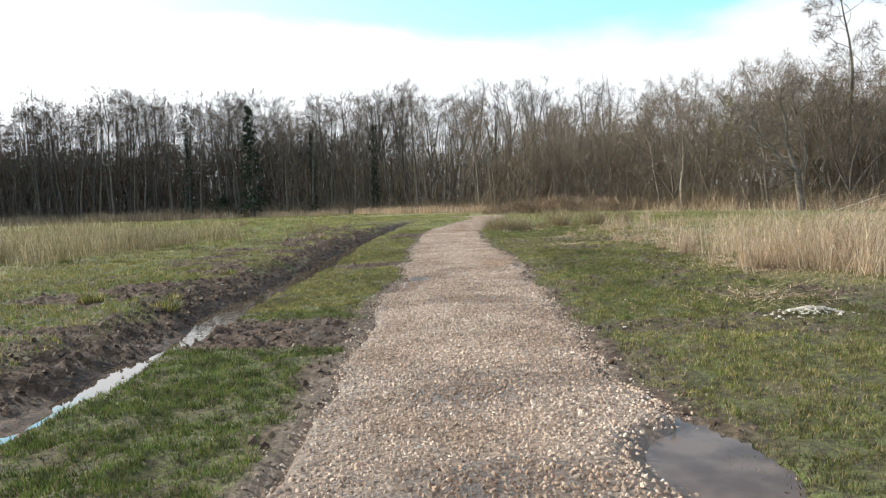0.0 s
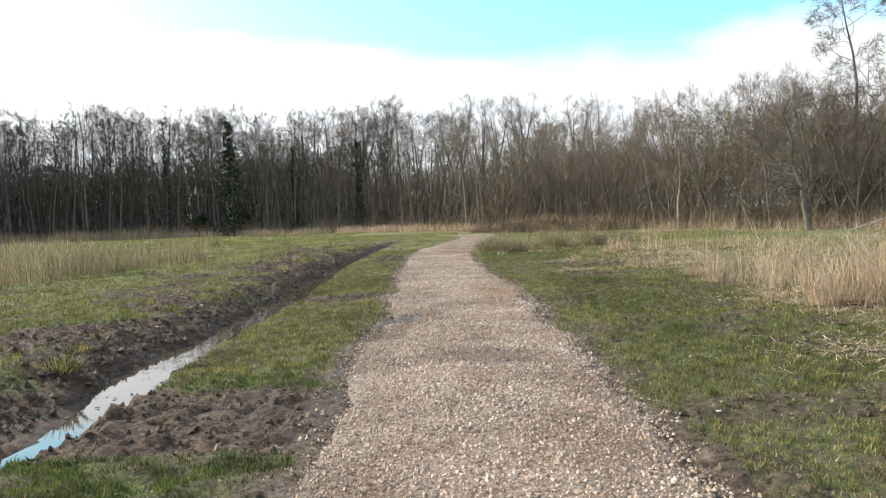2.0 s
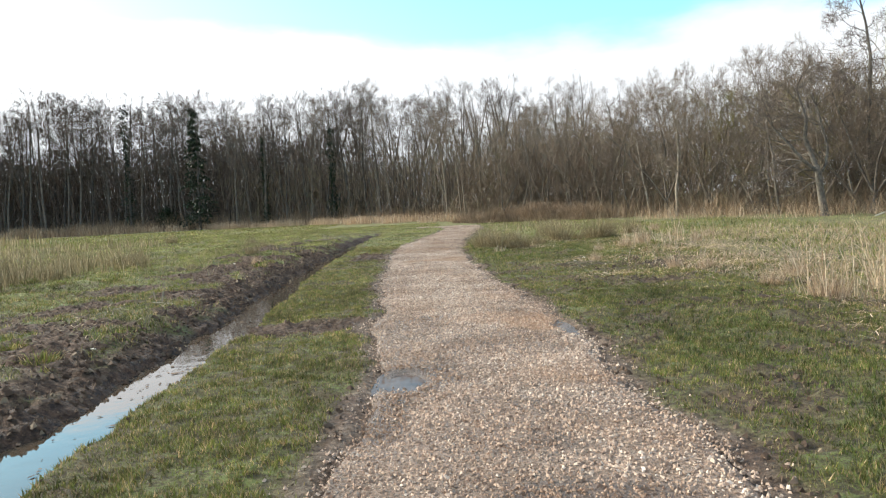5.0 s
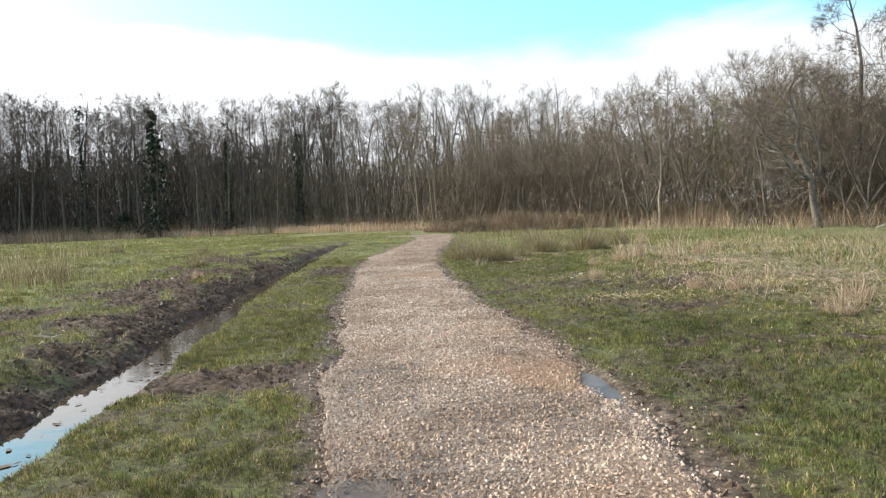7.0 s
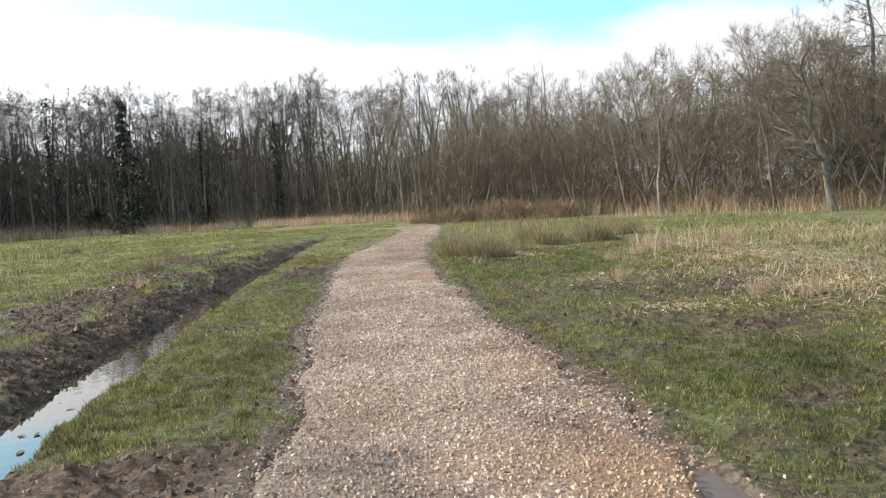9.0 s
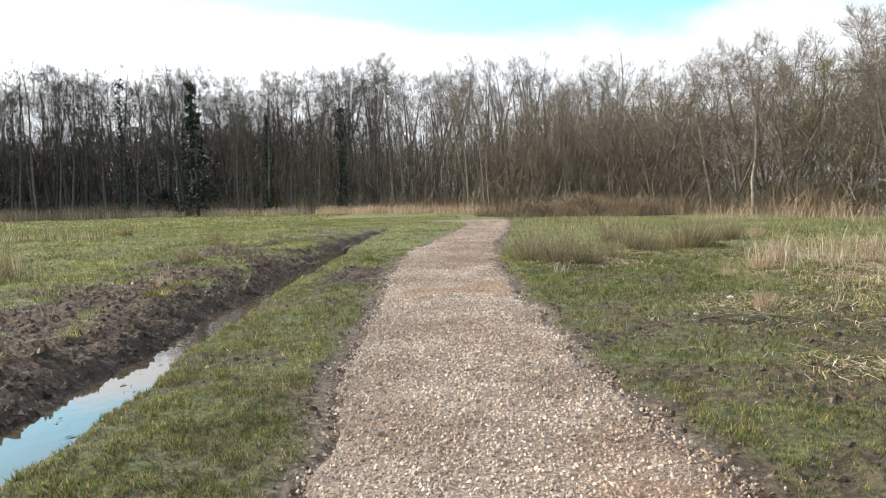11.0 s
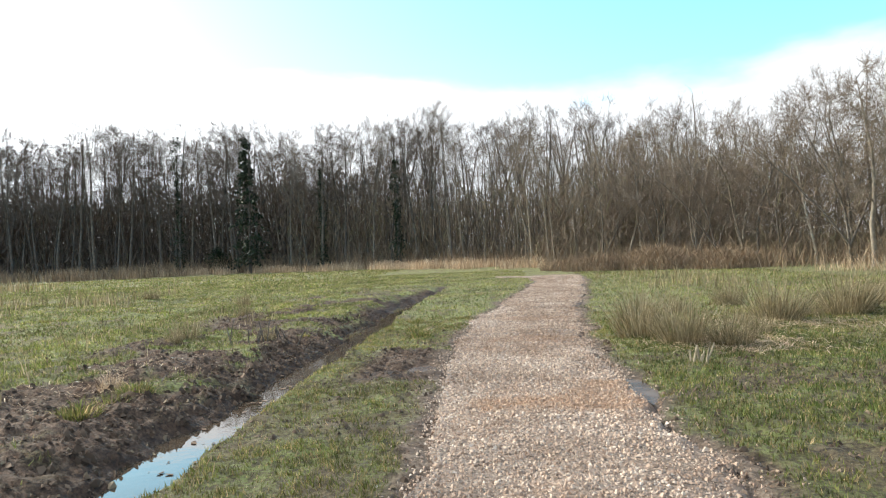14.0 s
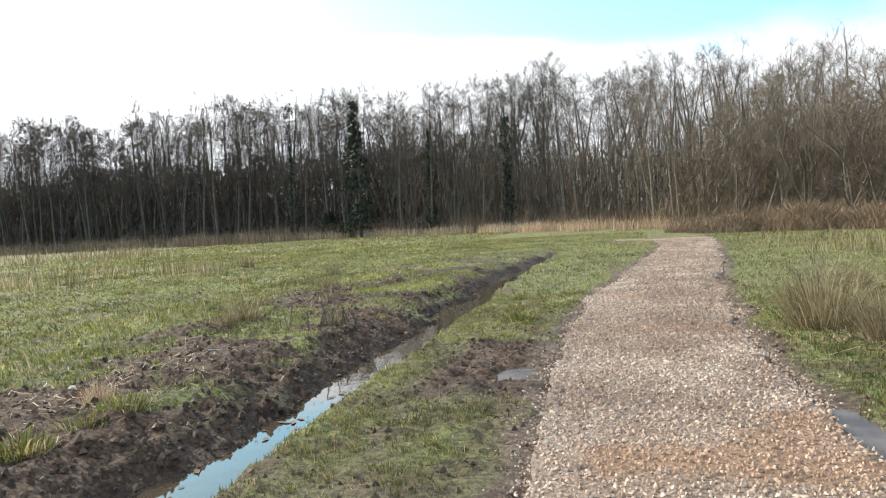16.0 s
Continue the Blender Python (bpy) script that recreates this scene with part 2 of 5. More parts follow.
M_CLOD = strand_material("turned_clod", [(0.0, (0.046, 0.029, 0.019)), (0.5, (0.100, 0.066, 0.045)), (0.9, (0.165, 0.115, 0.082)), (1.0, (0.23, 0.18, 0.12))], 0.85, 0.25)
M_WHITE = strand_material("pale_stone", [(0.0, (0.40, 0.35, 0.28)), (1.0, (0.60, 0.55, 0.47))], 0.85, 0.3)


# ---- helpers for meshes and noise ----
rng = np.random.default_rng(7)
TABLE = np.random.default_rng(11).random((256, 256))


def vnoise(x, y, seed=0):
    x, y = x + seed * 17.31, y + seed * 9.77
    xi, yi = np.floor(x).astype(int), np.floor(y).astype(int)
    fx, fy = x - xi, y - yi
    fx, fy = fx * fx * (3 - 2 * fx), fy * fy * (3 - 2 * fy)
    a, b2 = TABLE[xi & 255, yi & 255], TABLE[(xi + 1) & 255, yi & 255]
    c2, d = TABLE[xi & 255, (yi + 1) & 255], TABLE[(xi + 1) & 255, (yi + 1) & 255]
    return (a * (1 - fx) + b2 * fx) * (1 - fy) + (c2 * (1 - fx) + d * fx) * fy


def fbm(x, y, scale, octaves=4, seed=0):
    s, amp, tot = 0.0, 0.5, 0.0
    for k in range(octaves):
        s = s + amp * vnoise(x / scale * 2**k, y / scale * 2**k, seed + k)
        tot += amp
        amp *= 0.55
    return s / tot


def step(a, b2, v):
    t = np.clip((v - a) / (b2 - a), 0, 1)
    return t * t * (3 - 2 * t)


def mesh_from(name, verts, faces, mat, smooth=False):
    """A mesh from arrays; faces all of one length."""
    verts, faces = np.asarray(verts, np.float32).reshape(-1, 3), np.asarray(faces, np.int32)
    k = faces.shape[1]
    me = bpy.data.meshes.new(name)
    me.vertices.add(len(verts))
    me.vertices.foreach_set("co", verts.ravel())
    me.loops.add(faces.size)
    me.loops.foreach_set("vertex_index", faces.ravel())
    me.polygons.add(len(faces))
    me.polygons.foreach_set("loop_start", np.arange(0, faces.size, k, dtype=np.int32))
    me.polygons.foreach_set("use_smooth", np.full(len(faces), smooth))
    me.materials.append(mat)
    me.update(calc_edges=True)
    return me


def set_attr(me, name, values):
    a = me.attributes.new(name, "FLOAT", "POINT")
    a.data.foreach_set("value", np.asarray(values, np.float32).ravel())


def part(name, me, parent, label=""):
    ob = new(name, me)
    ob.parent = parent
    return tagged(ob, label)


# ---- the plan: path, ditch, mud ----
PATH_Y = np.array([-6, -1, 3.4, 7.4, 10.5, 12.2, 15, 17, 20, 24, 27.5, 30, 33, 36, 40, 44, 48, 51, 53])
PATH_L = np.array([-0.05, -0.05, -0.08, -0.24, -0.24, -0.2, -0.45, -0.5, -0.75, -0.79, -0.92, -0.95, -0.85, -0.45, -0.05, 0.55, 1.05, 1.05, 0.85])
PATH_R = np.array([2.6, 2.45, 2.25, 2.03, 1.98, 1.92, 1.84, 1.77, 1.52, 1.24, 1.17, 1.2, 1.42, 1.7, 2.25, 2.65, 3.1, 3.3, 3.35])
DITCH_Y = np.array([-8, 4, 8.6, 13, 16, 20, 24, 28, 33, 40, 47])
DITCH_R = np.array([-1.85, -1.95, -2.1, -2.28, -2.28, -2.5, -2.72, -2.8, -2.85, -2.95, -2.7])
DITCH_L = np.array([-2.75, -2.8, -2.92, -3.02, -3.08, -3.2, -3.42, -3.5, -3.6, -3.5, -2.9])
WATER_Z = -0.15


def path_edges(y):
    """The ragged borders of the gravel at y."""
    def rag(seed):
        return (fbm(y * 0 + seed * 9.1, y, 0.55, 3, 60 + seed) - 0.5) * 0.30 + (fbm(y * 0 + seed * 4.7, y, 1.7, 2, 95 + seed) - 0.5) * 0.24
    return np.interp(y, PATH_Y, PATH_L) + rag(1), np.interp(y, PATH_Y, PATH_R) + rag(2)


def plan(x, y):
    wob = (fbm(x, y, 0.5, 3, 3) - 0.5) * 0.3
    pl, pr = path_edges(y)
    dr = np.interp(y, DITCH_Y, DITCH_R) + (fbm(y * 0 + 2.2, y, 1.3, 3, 97) - 0.5) * 0.20
    dl = np.interp(y, DITCH_Y, DITCH_L) + (fbm(y * 0 + 7.3, y, 1.1, 3, 98) - 0.5) * 0.42
    return pl, pr, dr, dl, wob


def blob(x, y, cx, cy, rx, ry, soft=0.35):
    d = np.hypot((x - cx) / rx, (y - cy) / ry) + (fbm(x, y, 0.6, 3, 5) - 0.5) * 0.9
    return 1 - step(1 - soft, 1 + soft, d)


BEND_X = np.array([-1.2, 0.2, 1.2, 2.2])
BEND_Y = np.array([54.2, 53.4, 52.6, 51.6])


def path_bend(x, y):
    """The far stretch of the path, where it swings away across the meadow."""
    line = np.interp(x, BEND_X, BEND_Y)
    return (np.abs(y - line) < 1.0) & (x < 2.6) & (x > -0.8)


PUDDLES = [(2.18, 3.75, 0.34, 0.55), (0.02, 12.3, 0.22, 0.36), (1.86, 14.45, 0.10, 0.5), (1.31, 25.6, 0.12, 0.5), (-1.28, 27.3, 0.17, 0.22)]


def beside_path(x, y):
    """One at the gravel's border, fading out over the limy mud beside it."""
    pl, pr = path_edges(y)
    return (1 - step(0.02, 0.40, np.maximum(pl - x, (x - pr) * 1.4))) * (y < 54)


def mud_mask(x, y):
    pl, pr, dr, dl, wob = plan(x, y)
    big = fbm(x, y, 1.1, 4, 9)
    near = 1 - step(38, 50, y)
    m = 1 - step(0.05, 0.36, pl - x + wob * 1.8)
    m = np.where(x < pl, m, 1.0)
    right = 1 - step(0.05, 0.38, x - pr + wob * 1.6)
    m = np.where(x > pr, right, m) * (y < 54)
    m = np.maximum(m, step(-0.5, -0.15, x - dl + wob * 1.6 + (fbm(x, y, 1.0, 3, 33) - 0.40 - 0.12 * step(24, 32, y)) * 1.3) * (1 - step(-0.02, 0.16, x - dr + wob)) * (y < 47))
    m = np.maximum(m, step(0.46, 0.54, big + 0.05 * step(19, 22, y) * (1 - step(28, 32, y))) * step(-4.0, -2.6, x - dl) * (1 - step(-0.3, -0.1, x - dl)) * near)
    strip = lambda y0, y1, x0: step(y0 - 0.25, y0 + 0.1, y + wob * 1.5) * (1 - step(y1 - 0.1, y1 + 0.3, y + wob * 1.5)) * (x > dr) * (x < pl + 0.2)
    m = np.maximum(m, np.maximum(strip(6.95, 8.5, 0), np.maximum(strip(15.0, 15.85, 0), strip(26.4, 28.9, 0) * step(-2.6, -1.9, x))))
    m = np.maximum(m, 0.5 * step(0.52, 0.64, big) * step(22, 24, y) * (1 - step(31, 33, y)) * (x > dr) * (x < pl))
    m = np.maximum(m, 0.5 * step(0.52, 0.62, fbm(x, y, 0.8, 3, 21)) * (x > dr) * (x < pl) * step(18, 21, y) * (1 - step(30, 33, y)))
    for cx, cy, rx, ry in ((4.5, 11.1, 0.8, 0.6), (4.7, 15.2, 1.0, 0.7), (3.6, 15.9, 0.6, 0.4), (5.3, 9.4, 1.0, 0.5), (4.5, 8.0, 0.6, 0.4), (5.4, 21.0, 1.1, 0.9), (3.0, 21.5, 0.9, 0.8), (4.3, 18.4, 0.7, 0.4), (1.9, 6.0, 0.6, 1.0)):
        m = np.maximum(m, (0.25 + 0.6 * step(0.4, 0.58, fbm(x, y, 0.35, 3, 37))) * blob(x, y, cx, cy, rx, ry, 0.6))
    m = np.maximum(m, 0.6 * step(0.56, 0.66, fbm(x, y, 0.7, 4, 31)) * (x > pr) * (x < 6.5) * (1 - step(26, 30, y)) * (y > 0))
    return np.clip(m, 0, 1)


def straw_mask(x, y):
    s = step(4.8, 6.0, x + (fbm(x, y, 1.5, 3, 41) - 0.5) * 2) * step(8, 11, y) * (1 - step(30, 36, y))
    s = np.maximum(s * (0.45 + 0.5 * step(0.4, 0.6, fbm(x, y, 0.9, 3, 43))), 0.3 * step(-7.5, -10, x) * (1 - step(40, 50, y)) * step(0.42, 0.6, fbm(x, y, 2.5, 3, 45)))
    return np.clip(s, 0, 1)


def ground_z(x, y):
    pl, pr, dr, dl, wob = plan(x, y)
    m = mud_mask(x, y)
    near = 1 - step(40, 60, np.abs(y))
    z = (fbm(x, y, 2.5, 3, 1) - 0.5) * 0.10 + (fbm(x, y, 0.30, 3, 2) - 0.5) * 0.085 * near
    z = z + step(-4, -6, x) * step(14, 20, y) * near * (fbm(x, y, 0.8, 3, 12) - 0.45) * 0.24
    z = z * np.where((x > pl - 0.4) & (x < pr + 0.4), 0.4, 1.0)
    z = z + 0.15 * step(0.05, 0.7, dl - x) * near
    rough = np.abs(fbm(x, y, 0.20, 2, 6) - 0.5) * 2
    z = z + m * near * (1 - 0.75 * beside_path(x, y)) * ((rough - 0.35) * 0.11 + (fbm(x, y, 0.5, 2, 14) - 0.5) * 0.07 + (fbm(x, y, 0.11, 2, 19) - 0.5) * 0.05)
    for cx, cy, r, h in ((4.5, 11.1, 0.7, 0.10), (4.8, 15.0, 0.8, 0.13), (5.3, 9.6, 0.6, 0.06), (-4.62, 26.2, 0.35, 0.15), (-3.3, 9.3, 0.4, 0.08)):
        z = z + h * np.exp(-((x - cx) ** 2 + (y - cy) ** 2) / (r * r))
    inside = step(-0.22, 0.36, x - dl + wob * 0.9 + (fbm(x, y, 0.18, 2, 15) - 0.5) * 0.12) * (1 - step(-0.06, 0.12, x - dr + wob * 0.4)) * (1 - step(45, 47.5, y))
    bed = WATER_Z - 0.10 + (fbm(x, y, 0.5, 3, 8) - 0.5) * 0.16 + 0.075 * (1 - step(7, 11, y)) + (fbm(x, y * 0.4, 0.12, 2, 17) - 0.5) * 0.06 * (1 - step(7, 11, y))
    z = z * (1 - inside) + bed * inside
    flat = step(-0.10, 0.06, x - pl) * (1 - step(-0.06, 0.10, x - pr)) * (y < 53.5)
    z = z * (1 - flat) + (-0.05) * flat
    for cx, cy, rx, ry in PUDDLES:
        d = np.hypot((x - cx) / (rx * 1.3), (y - cy) / (ry * 1.3))
        z = z - np.maximum(z + 0.055, 0) * (1 - step(0.7, 1.15, d))
    return np.where(path_bend(x, y), -0.05, z)


def spaced(stops):
    """Grid lines: (from, to, spacing) stretches joined."""
    return np.unique(np.concatenate([np.arange(a, b2, s) for a, b2, s in stops]).round(3))


gx = spaced([(-900, -200, 100), (-200, -60, 14), (-60, -16, 2), (-16, -7, 0.25), (-7, -4.4, 0.09), (-4.4, 2.8, 0.06), (2.8, 6.5, 0.10), (6.5, 14, 0.25), (14, 60, 2), (60, 200, 14), (200, 901, 100)])
gy = spaced([(-500, -60, 80), (-60, -6, 3), (-6, 2.5, 0.4), (2.5, 32, 0.07), (32, 48, 0.16), (48, 62, 0.4), (62, 120, 2.5), (120, 300, 15), (300, 1600, 100)])
X, Y = np.meshgrid(gx, gy, indexing="ij")
Z = ground_z(X, Y)
nx, ny = X.shape
ids = np.arange(nx * ny).reshape(nx, ny)
quads = np.stack([ids[:-1, :-1], ids[1:, :-1], ids[1:, 1:], ids[:-1, 1:]], -1).reshape(-1, 4)
me = mesh_from("ground", np.stack([X, Y, Z], -1), quads, M_GROUND, True)
MUD = mud_mask(X, Y)
set_attr(me, "mud", MUD)
set_attr(me, "straw", straw_mask(X, Y))
set_attr(me, "fresh", np.maximum(step(20, 32, Y), step(-4.5, -8, X) * step(12, 20, Y)))
pl, pr, dr, dl, wob = plan(X, Y)
WET = step(-0.20, 0.0, X - dl + wob * 0.5) * (1 - step(0.0, 0.12, X - dr)) * (Y < 47)
WET = np.maximum(WET, MUD * step(0.5, 0.62, fbm(X, Y, 0.9, 3, 51)) * (X > dr))
set_attr(me, "wet", WET)
set_attr(me, "clay", beside_path(X, Y) * (0.55 + 0.45 * step(0.4, 0.6, fbm(X, Y, 0.5, 3, 53))))
tagged(new("ground", me), "rough damp meadow with trodden turf and churned brown mud", "ground", kind="structure")

# gravel path: a thin crowned bed with ragged edges
def path_bed():
    ys = np.concatenate([np.arange(-6, 32, 0.08), np.arange(32, 54.2, 0.25)])
    us = np.linspace(0, 1, 33)
    U, V = np.meshgrid(us, ys, indexing="ij")
    l0, r0 = path_edges(V)
    x = l0 + (r0 - l0) * U
    z = 0.012 + 0.03 * np.sin(np.pi * U) + (fbm(x, V, 0.3, 3, 64) - 0.5) * 0.028 + (fbm(x, V, 1.2, 2, 66) - 0.5) * 0.03
    z = np.where((U == 0) | (U == 1), -0.07, z)
    wet = np.zeros_like(x)
    for cx, cy, rx, ry in PUDDLES:
        d = np.hypot((x - cx) / rx, (V - cy) / ry)
        dip = 1 - step(0.6, 1.35, d)
        z = z - dip * np.maximum(z + 0.05, 0)
        wet = np.maximum(wet, 1 - step(0.9, 1.7, d + (fbm(x, V, 0.25, 3, 67) - 0.5)))
    wet = np.maximum(wet, damp(x, V))
    wet = np.maximum(wet, 0.5 * (1 - step(0.02, 0.13, np.minimum(U, 1 - U))))
    i = np.arange(U.size).reshape(U.shape)
    q = np.stack([i[:-1, :-1], i[1:, :-1], i[1:, 1:], i[:-1, 1:]], -1).reshape(-1, 4)
    m = mesh_from("path", np.stack([x, V, z], -1), q, M_PATH, True)
    set_attr(m, "rust", rust(x, V))
    set_attr(m, "wet", wet)
    return m


def damp(x, y):
    d = 0.38 * step(0.50, 0.64, fbm(x, y, 1.3, 4, 75))
    for cx, cy, rx, ry in ((1.25, 3.45, 0.6, 0.35), (0.9, 5.0, 0.5, 0.3), (0.05, 15.3, 0.5, 0.25), (-0.1, 11.2, 0.25, 0.9), (0.1, 12.3, 0.45, 0.7), (1.6, 22.0, 0.35, 0.7), (1.0, 9.5, 0.8, 0.4)):
        d = np.maximum(d, 0.9 * (1 - step(0.5, 1.3, np.hypot((x - cx) / rx, (y - cy) / ry) + (fbm(x, y, 0.2, 3, 68) - 0.5))))
    return d


def rust(x, y):
    r = np.zeros_like(x)
    for cx, cy, rx, ry, a in ((1.62, 14.8, 0.5, 0.9, 0.55), (1.1, 15.2, 0.8, 0.45, 0.3), (0.6, 24.8, 1.3, 0.38, 0.55), (1.0, 25.4, 0.6, 0.7, 0.45), (0.2, 29.6, 1.0, 0.5, 0.4), (1.3, 17.2, 0.4, 0.5, 0.3), (1.5, 12.2, 0.5, 0.4, 0.25), (0.4, 32.8, 1.0, 0.5, 0.4)):
        d = np.hypot((x - cx) / rx, (y - cy) / ry) + (fbm(x, y, 0.3, 3, 71) - 0.5) * 1.0
        r = np.maximum(r, a * (1 - step(0.55, 1.15, d)))
    return np.maximum(r, 0.12 * step(0.5, 0.65, fbm(x, y, 0.9, 3, 73)))


tagged(new("path", path_bed()), "pale crushed limestone footpath with damp muddy edges", "path", kind="structure")


def path_far():
    xs = np.arange(-0.8, 2.6, 0.2)
    us = np.linspace(-1, 1, 9)
    U, V = np.meshgrid(us, xs, indexing="ij")
    y = np.interp(V, BEND_X, BEND_Y) + U * 1.0
    z = 0.035 - 0.10 * (np.abs(U) == 1)
    i = np.arange(U.size).reshape(U.shape)
    q = np.stack([i[:-1, :-1], i[:-1, 1:], i[1:, 1:], i[1:, :-1]], -1).reshape(-1, 4)
    m = mesh_from("path_bend", np.stack([V, y, z + 0 * V], -1), q, M_PATH, True)
    set_attr(m, "rust", V * 0)
    set_attr(m, "wet", V * 0)
    return m


tagged(new("path_bend", path_far()), "pale limestone footpath curving away across the meadow", "path", kind="structure")


def ditch_water():
    ys = np.arange(-7, 46.5, 0.25)
    us = np.linspace(0, 1, 5)
    U, V = np.meshgrid(us, ys, indexing="ij")
    l0, r0 = np.interp(V, DITCH_Y, DITCH_L) - 0.3, np.interp(V, DITCH_Y, DITCH_R) + 0.2
    i = np.arange(U.size).reshape(U.shape)
    q = np.stack([i[:-1, :-1], i[1:, :-1], i[1:, 1:], i[:-1, 1:]], -1).reshape(-1, 4)
    return mesh_from("water", np.stack([l0 + (r0 - l0) * U, V, WATER_Z + 0 * V], -1), q, M_WATER, True)


tagged(new("ditch_water", ditch_water()), "still brown water in a narrow muddy ditch", "water", kind="structure")


def puddle(cx, cy, rx, ry, z, seed):
    a = np.linspace(0, 2 * np.pi, 72, endpoint=False)
    r = 1.3 + (fbm(np.cos(a) * 2 + seed * 5, np.sin(a) * 2, 0.6, 4, 80) - 0.5) * 1.2
    ring = np.stack([cx + np.cos(a) * rx * r, cy + np.sin(a) * ry * r, np.full(72, z)], -1)
    v = np.concatenate([[[cx, cy, z]], ring])
    f = np.array([[0, k + 1, (k + 1) % 72 + 1] for k in range(72)])
    return mesh_from("puddle", v, f, M_PUDDLE, True)


for k, (cx, cy, rx, ry) in enumerate(PUDDLES):
    tagged(new("puddle", puddle(cx, cy, rx, ry, -0.028, k)), "shallow muddy puddle beside the gravel path", "puddle", "puddles", kind="structure")


def floating_bits():
    """Dead leaves and crumbs of turf afloat on the ditch."""
    r = np.random.default_rng(84)
    n = 150
    y = 6 + 22 * r.random(n)
    dr = np.interp(y, DITCH_Y, DITCH_R)
    x = dr - 0.05 - 0.45 * r.random(n)
    a, q = r.random(n) * 6.283, 0.012 + 0.05 * r.random(n) ** 2
    ring = np.arange(6) / 6 * 6.283
    rad = q[:, None] * (0.6 + 0.7 * r.random((n, 6)))
    px, py = np.cos(ring) * rad, np.sin(ring) * rad * 0.45
    vx = x[:, None] + px * np.cos(a)[:, None] - py * np.sin(a)[:, None]
    vy = y[:, None] + px * np.sin(a)[:, None] + py * np.cos(a)[:, None]
    vz = WATER_Z + 0.004 + 0.008 * r.random((n, 6))
    return mesh_from("floating_bits", np.stack([vx, vy, vz], -1), np.arange(6 * n).reshape(-1, 6), M_CLOD)


tagged(new("floating_leaves", floating_bits()), "dark dead leaves and mud crumbs floating on the ditch", "leaves", kind="stuff")


# ---- loose stone, clods, grass ----
LUMP = np.array([[1, 0, -0.5], [-1, 0, -0.5], [0, 1, -0.5], [0, -1, -0.5], [0.35, 0.1, 0.8], [-0.35, -0.1, 0.7]], float)
LUMP_F = np.array([[0, 2, 4], [2, 5, 4], [2, 1, 5], [1, 3, 5], [3, 4, 5], [3, 0, 4]])


def chips(xy, z, size, flat, r):
    """Angular lumps, each an uneven faceted piece bedded in the ground."""
    k = len(xy)
    v = LUMP[None] * (0.6 + 0.7 * r.random((k, 6, 1))) + (r.random((k, 6, 3)) - 0.5) * 0.55
    s = size[:, None, None] * np.stack([np.ones(k), 0.6 + 0.4 * r.random(k), flat * (0.7 + 0.5 * r.random(k))], -1)[:, None]
    v = v * s
    a, t = r.random(k) * 6.283, (r.random(k) - 0.5) * 0.9
    ca, sa, ct, st = np.cos(a)[:, None], np.sin(a)[:, None], np.cos(t)[:, None], np.sin(t)[:, None]
    x, y, zz = v[..., 0] * ct - v[..., 2] * st, v[..., 1], v[..., 0] * st + v[..., 2] * ct
    p = np.stack([x * ca - y * sa + xy[:, :1], x * sa + y * ca + xy[:, 1:], zz + z[:, None]], -1)
    f = (LUMP_F[None] + 6 * np.arange(k)[:, None, None]).reshape(-1, 3)
    return p.reshape(-1, 3), f


def gravel():
    r = np.random.default_rng(3)
    sets = []
    for y0, y1, dens, s0, s1 in ((2.2, 18, 1500, 0.0075, 0.019), (18, 33, 1000, 0.009, 0.022), (33, 53, 430, 0.015, 0.028)):
        k = int((y1 - y0) * 2.7 * dens)
        y = y0 + r.random(k) * (y1 - y0)
        l0, r0 = path_edges(y)
        u = r.random(k)
        x = l0 - 0.05 + (r0 - l0 + 0.10) * u
        edge = np.minimum(x - l0, r0 - x)
        keep = (fbm(x, y, 0.45, 3, 91) * 0.5 + 0.5 * step(-0.10, 0.20, edge)) > 0.30 + 0.34 * r.random(k)
        for cx, cy, rx, ry in PUDDLES:
            keep &= (np.hypot((x - cx) / rx, (y - cy) / ry) > 0.85 + 0.5 * r.random(k))
        x, y = x[keep], y[keep]
        sets.append(np.stack([x, y, s0 + (s1 - s0) * r.random(len(x)) ** 1.6], -1))
    s = np.concatenate(sets)
    l0, r0 = path_edges(s[:, 1])
    u = np.clip((s[:, 0] - l0) / (r0 - l0), 0, 1)
    z = 0.010 + 0.03 * np.sin(np.pi * u) + (fbm(s[:, 0], s[:, 1], 0.3, 3, 64) - 0.5) * 0.028 + (fbm(s[:, 0], s[:, 1], 1.2, 2, 66) - 0.5) * 0.03 + s[:, 2] * 0.38
    # strays kicked out over the mud beside the path
    k = 6000
    y = 2.2 + 32 * r.random(k)
    l0, r0 = path_edges(y)
    out = r.exponential(0.09, k) - 0.05
    x = np.where(r.random(k) < 0.5, l0 - out, r0 + out)
    stray = np.stack([x, y, 0.008 + 0.013 * r.random(k) ** 1.6], -1)
    s, z = np.concatenate([s, stray]), np.concatenate([z, ground_z(x, y) + 0.004])
    p, f = chips(s[:, :2], z, s[:, 2], 0.75, r)
    m = mesh_from("gravel", p, f, M_CHIP)
    set_attr(m, "rust", np.repeat(rust(s[:, 0], s[:, 1]), 6))
    set_attr(m, "wet", np.repeat(damp(s[:, 0], s[:, 1]), 6))
    return m


tagged(new("gravel", gravel()), "angular pale limestone chippings spread over the path", "gravel", kind="stuff")


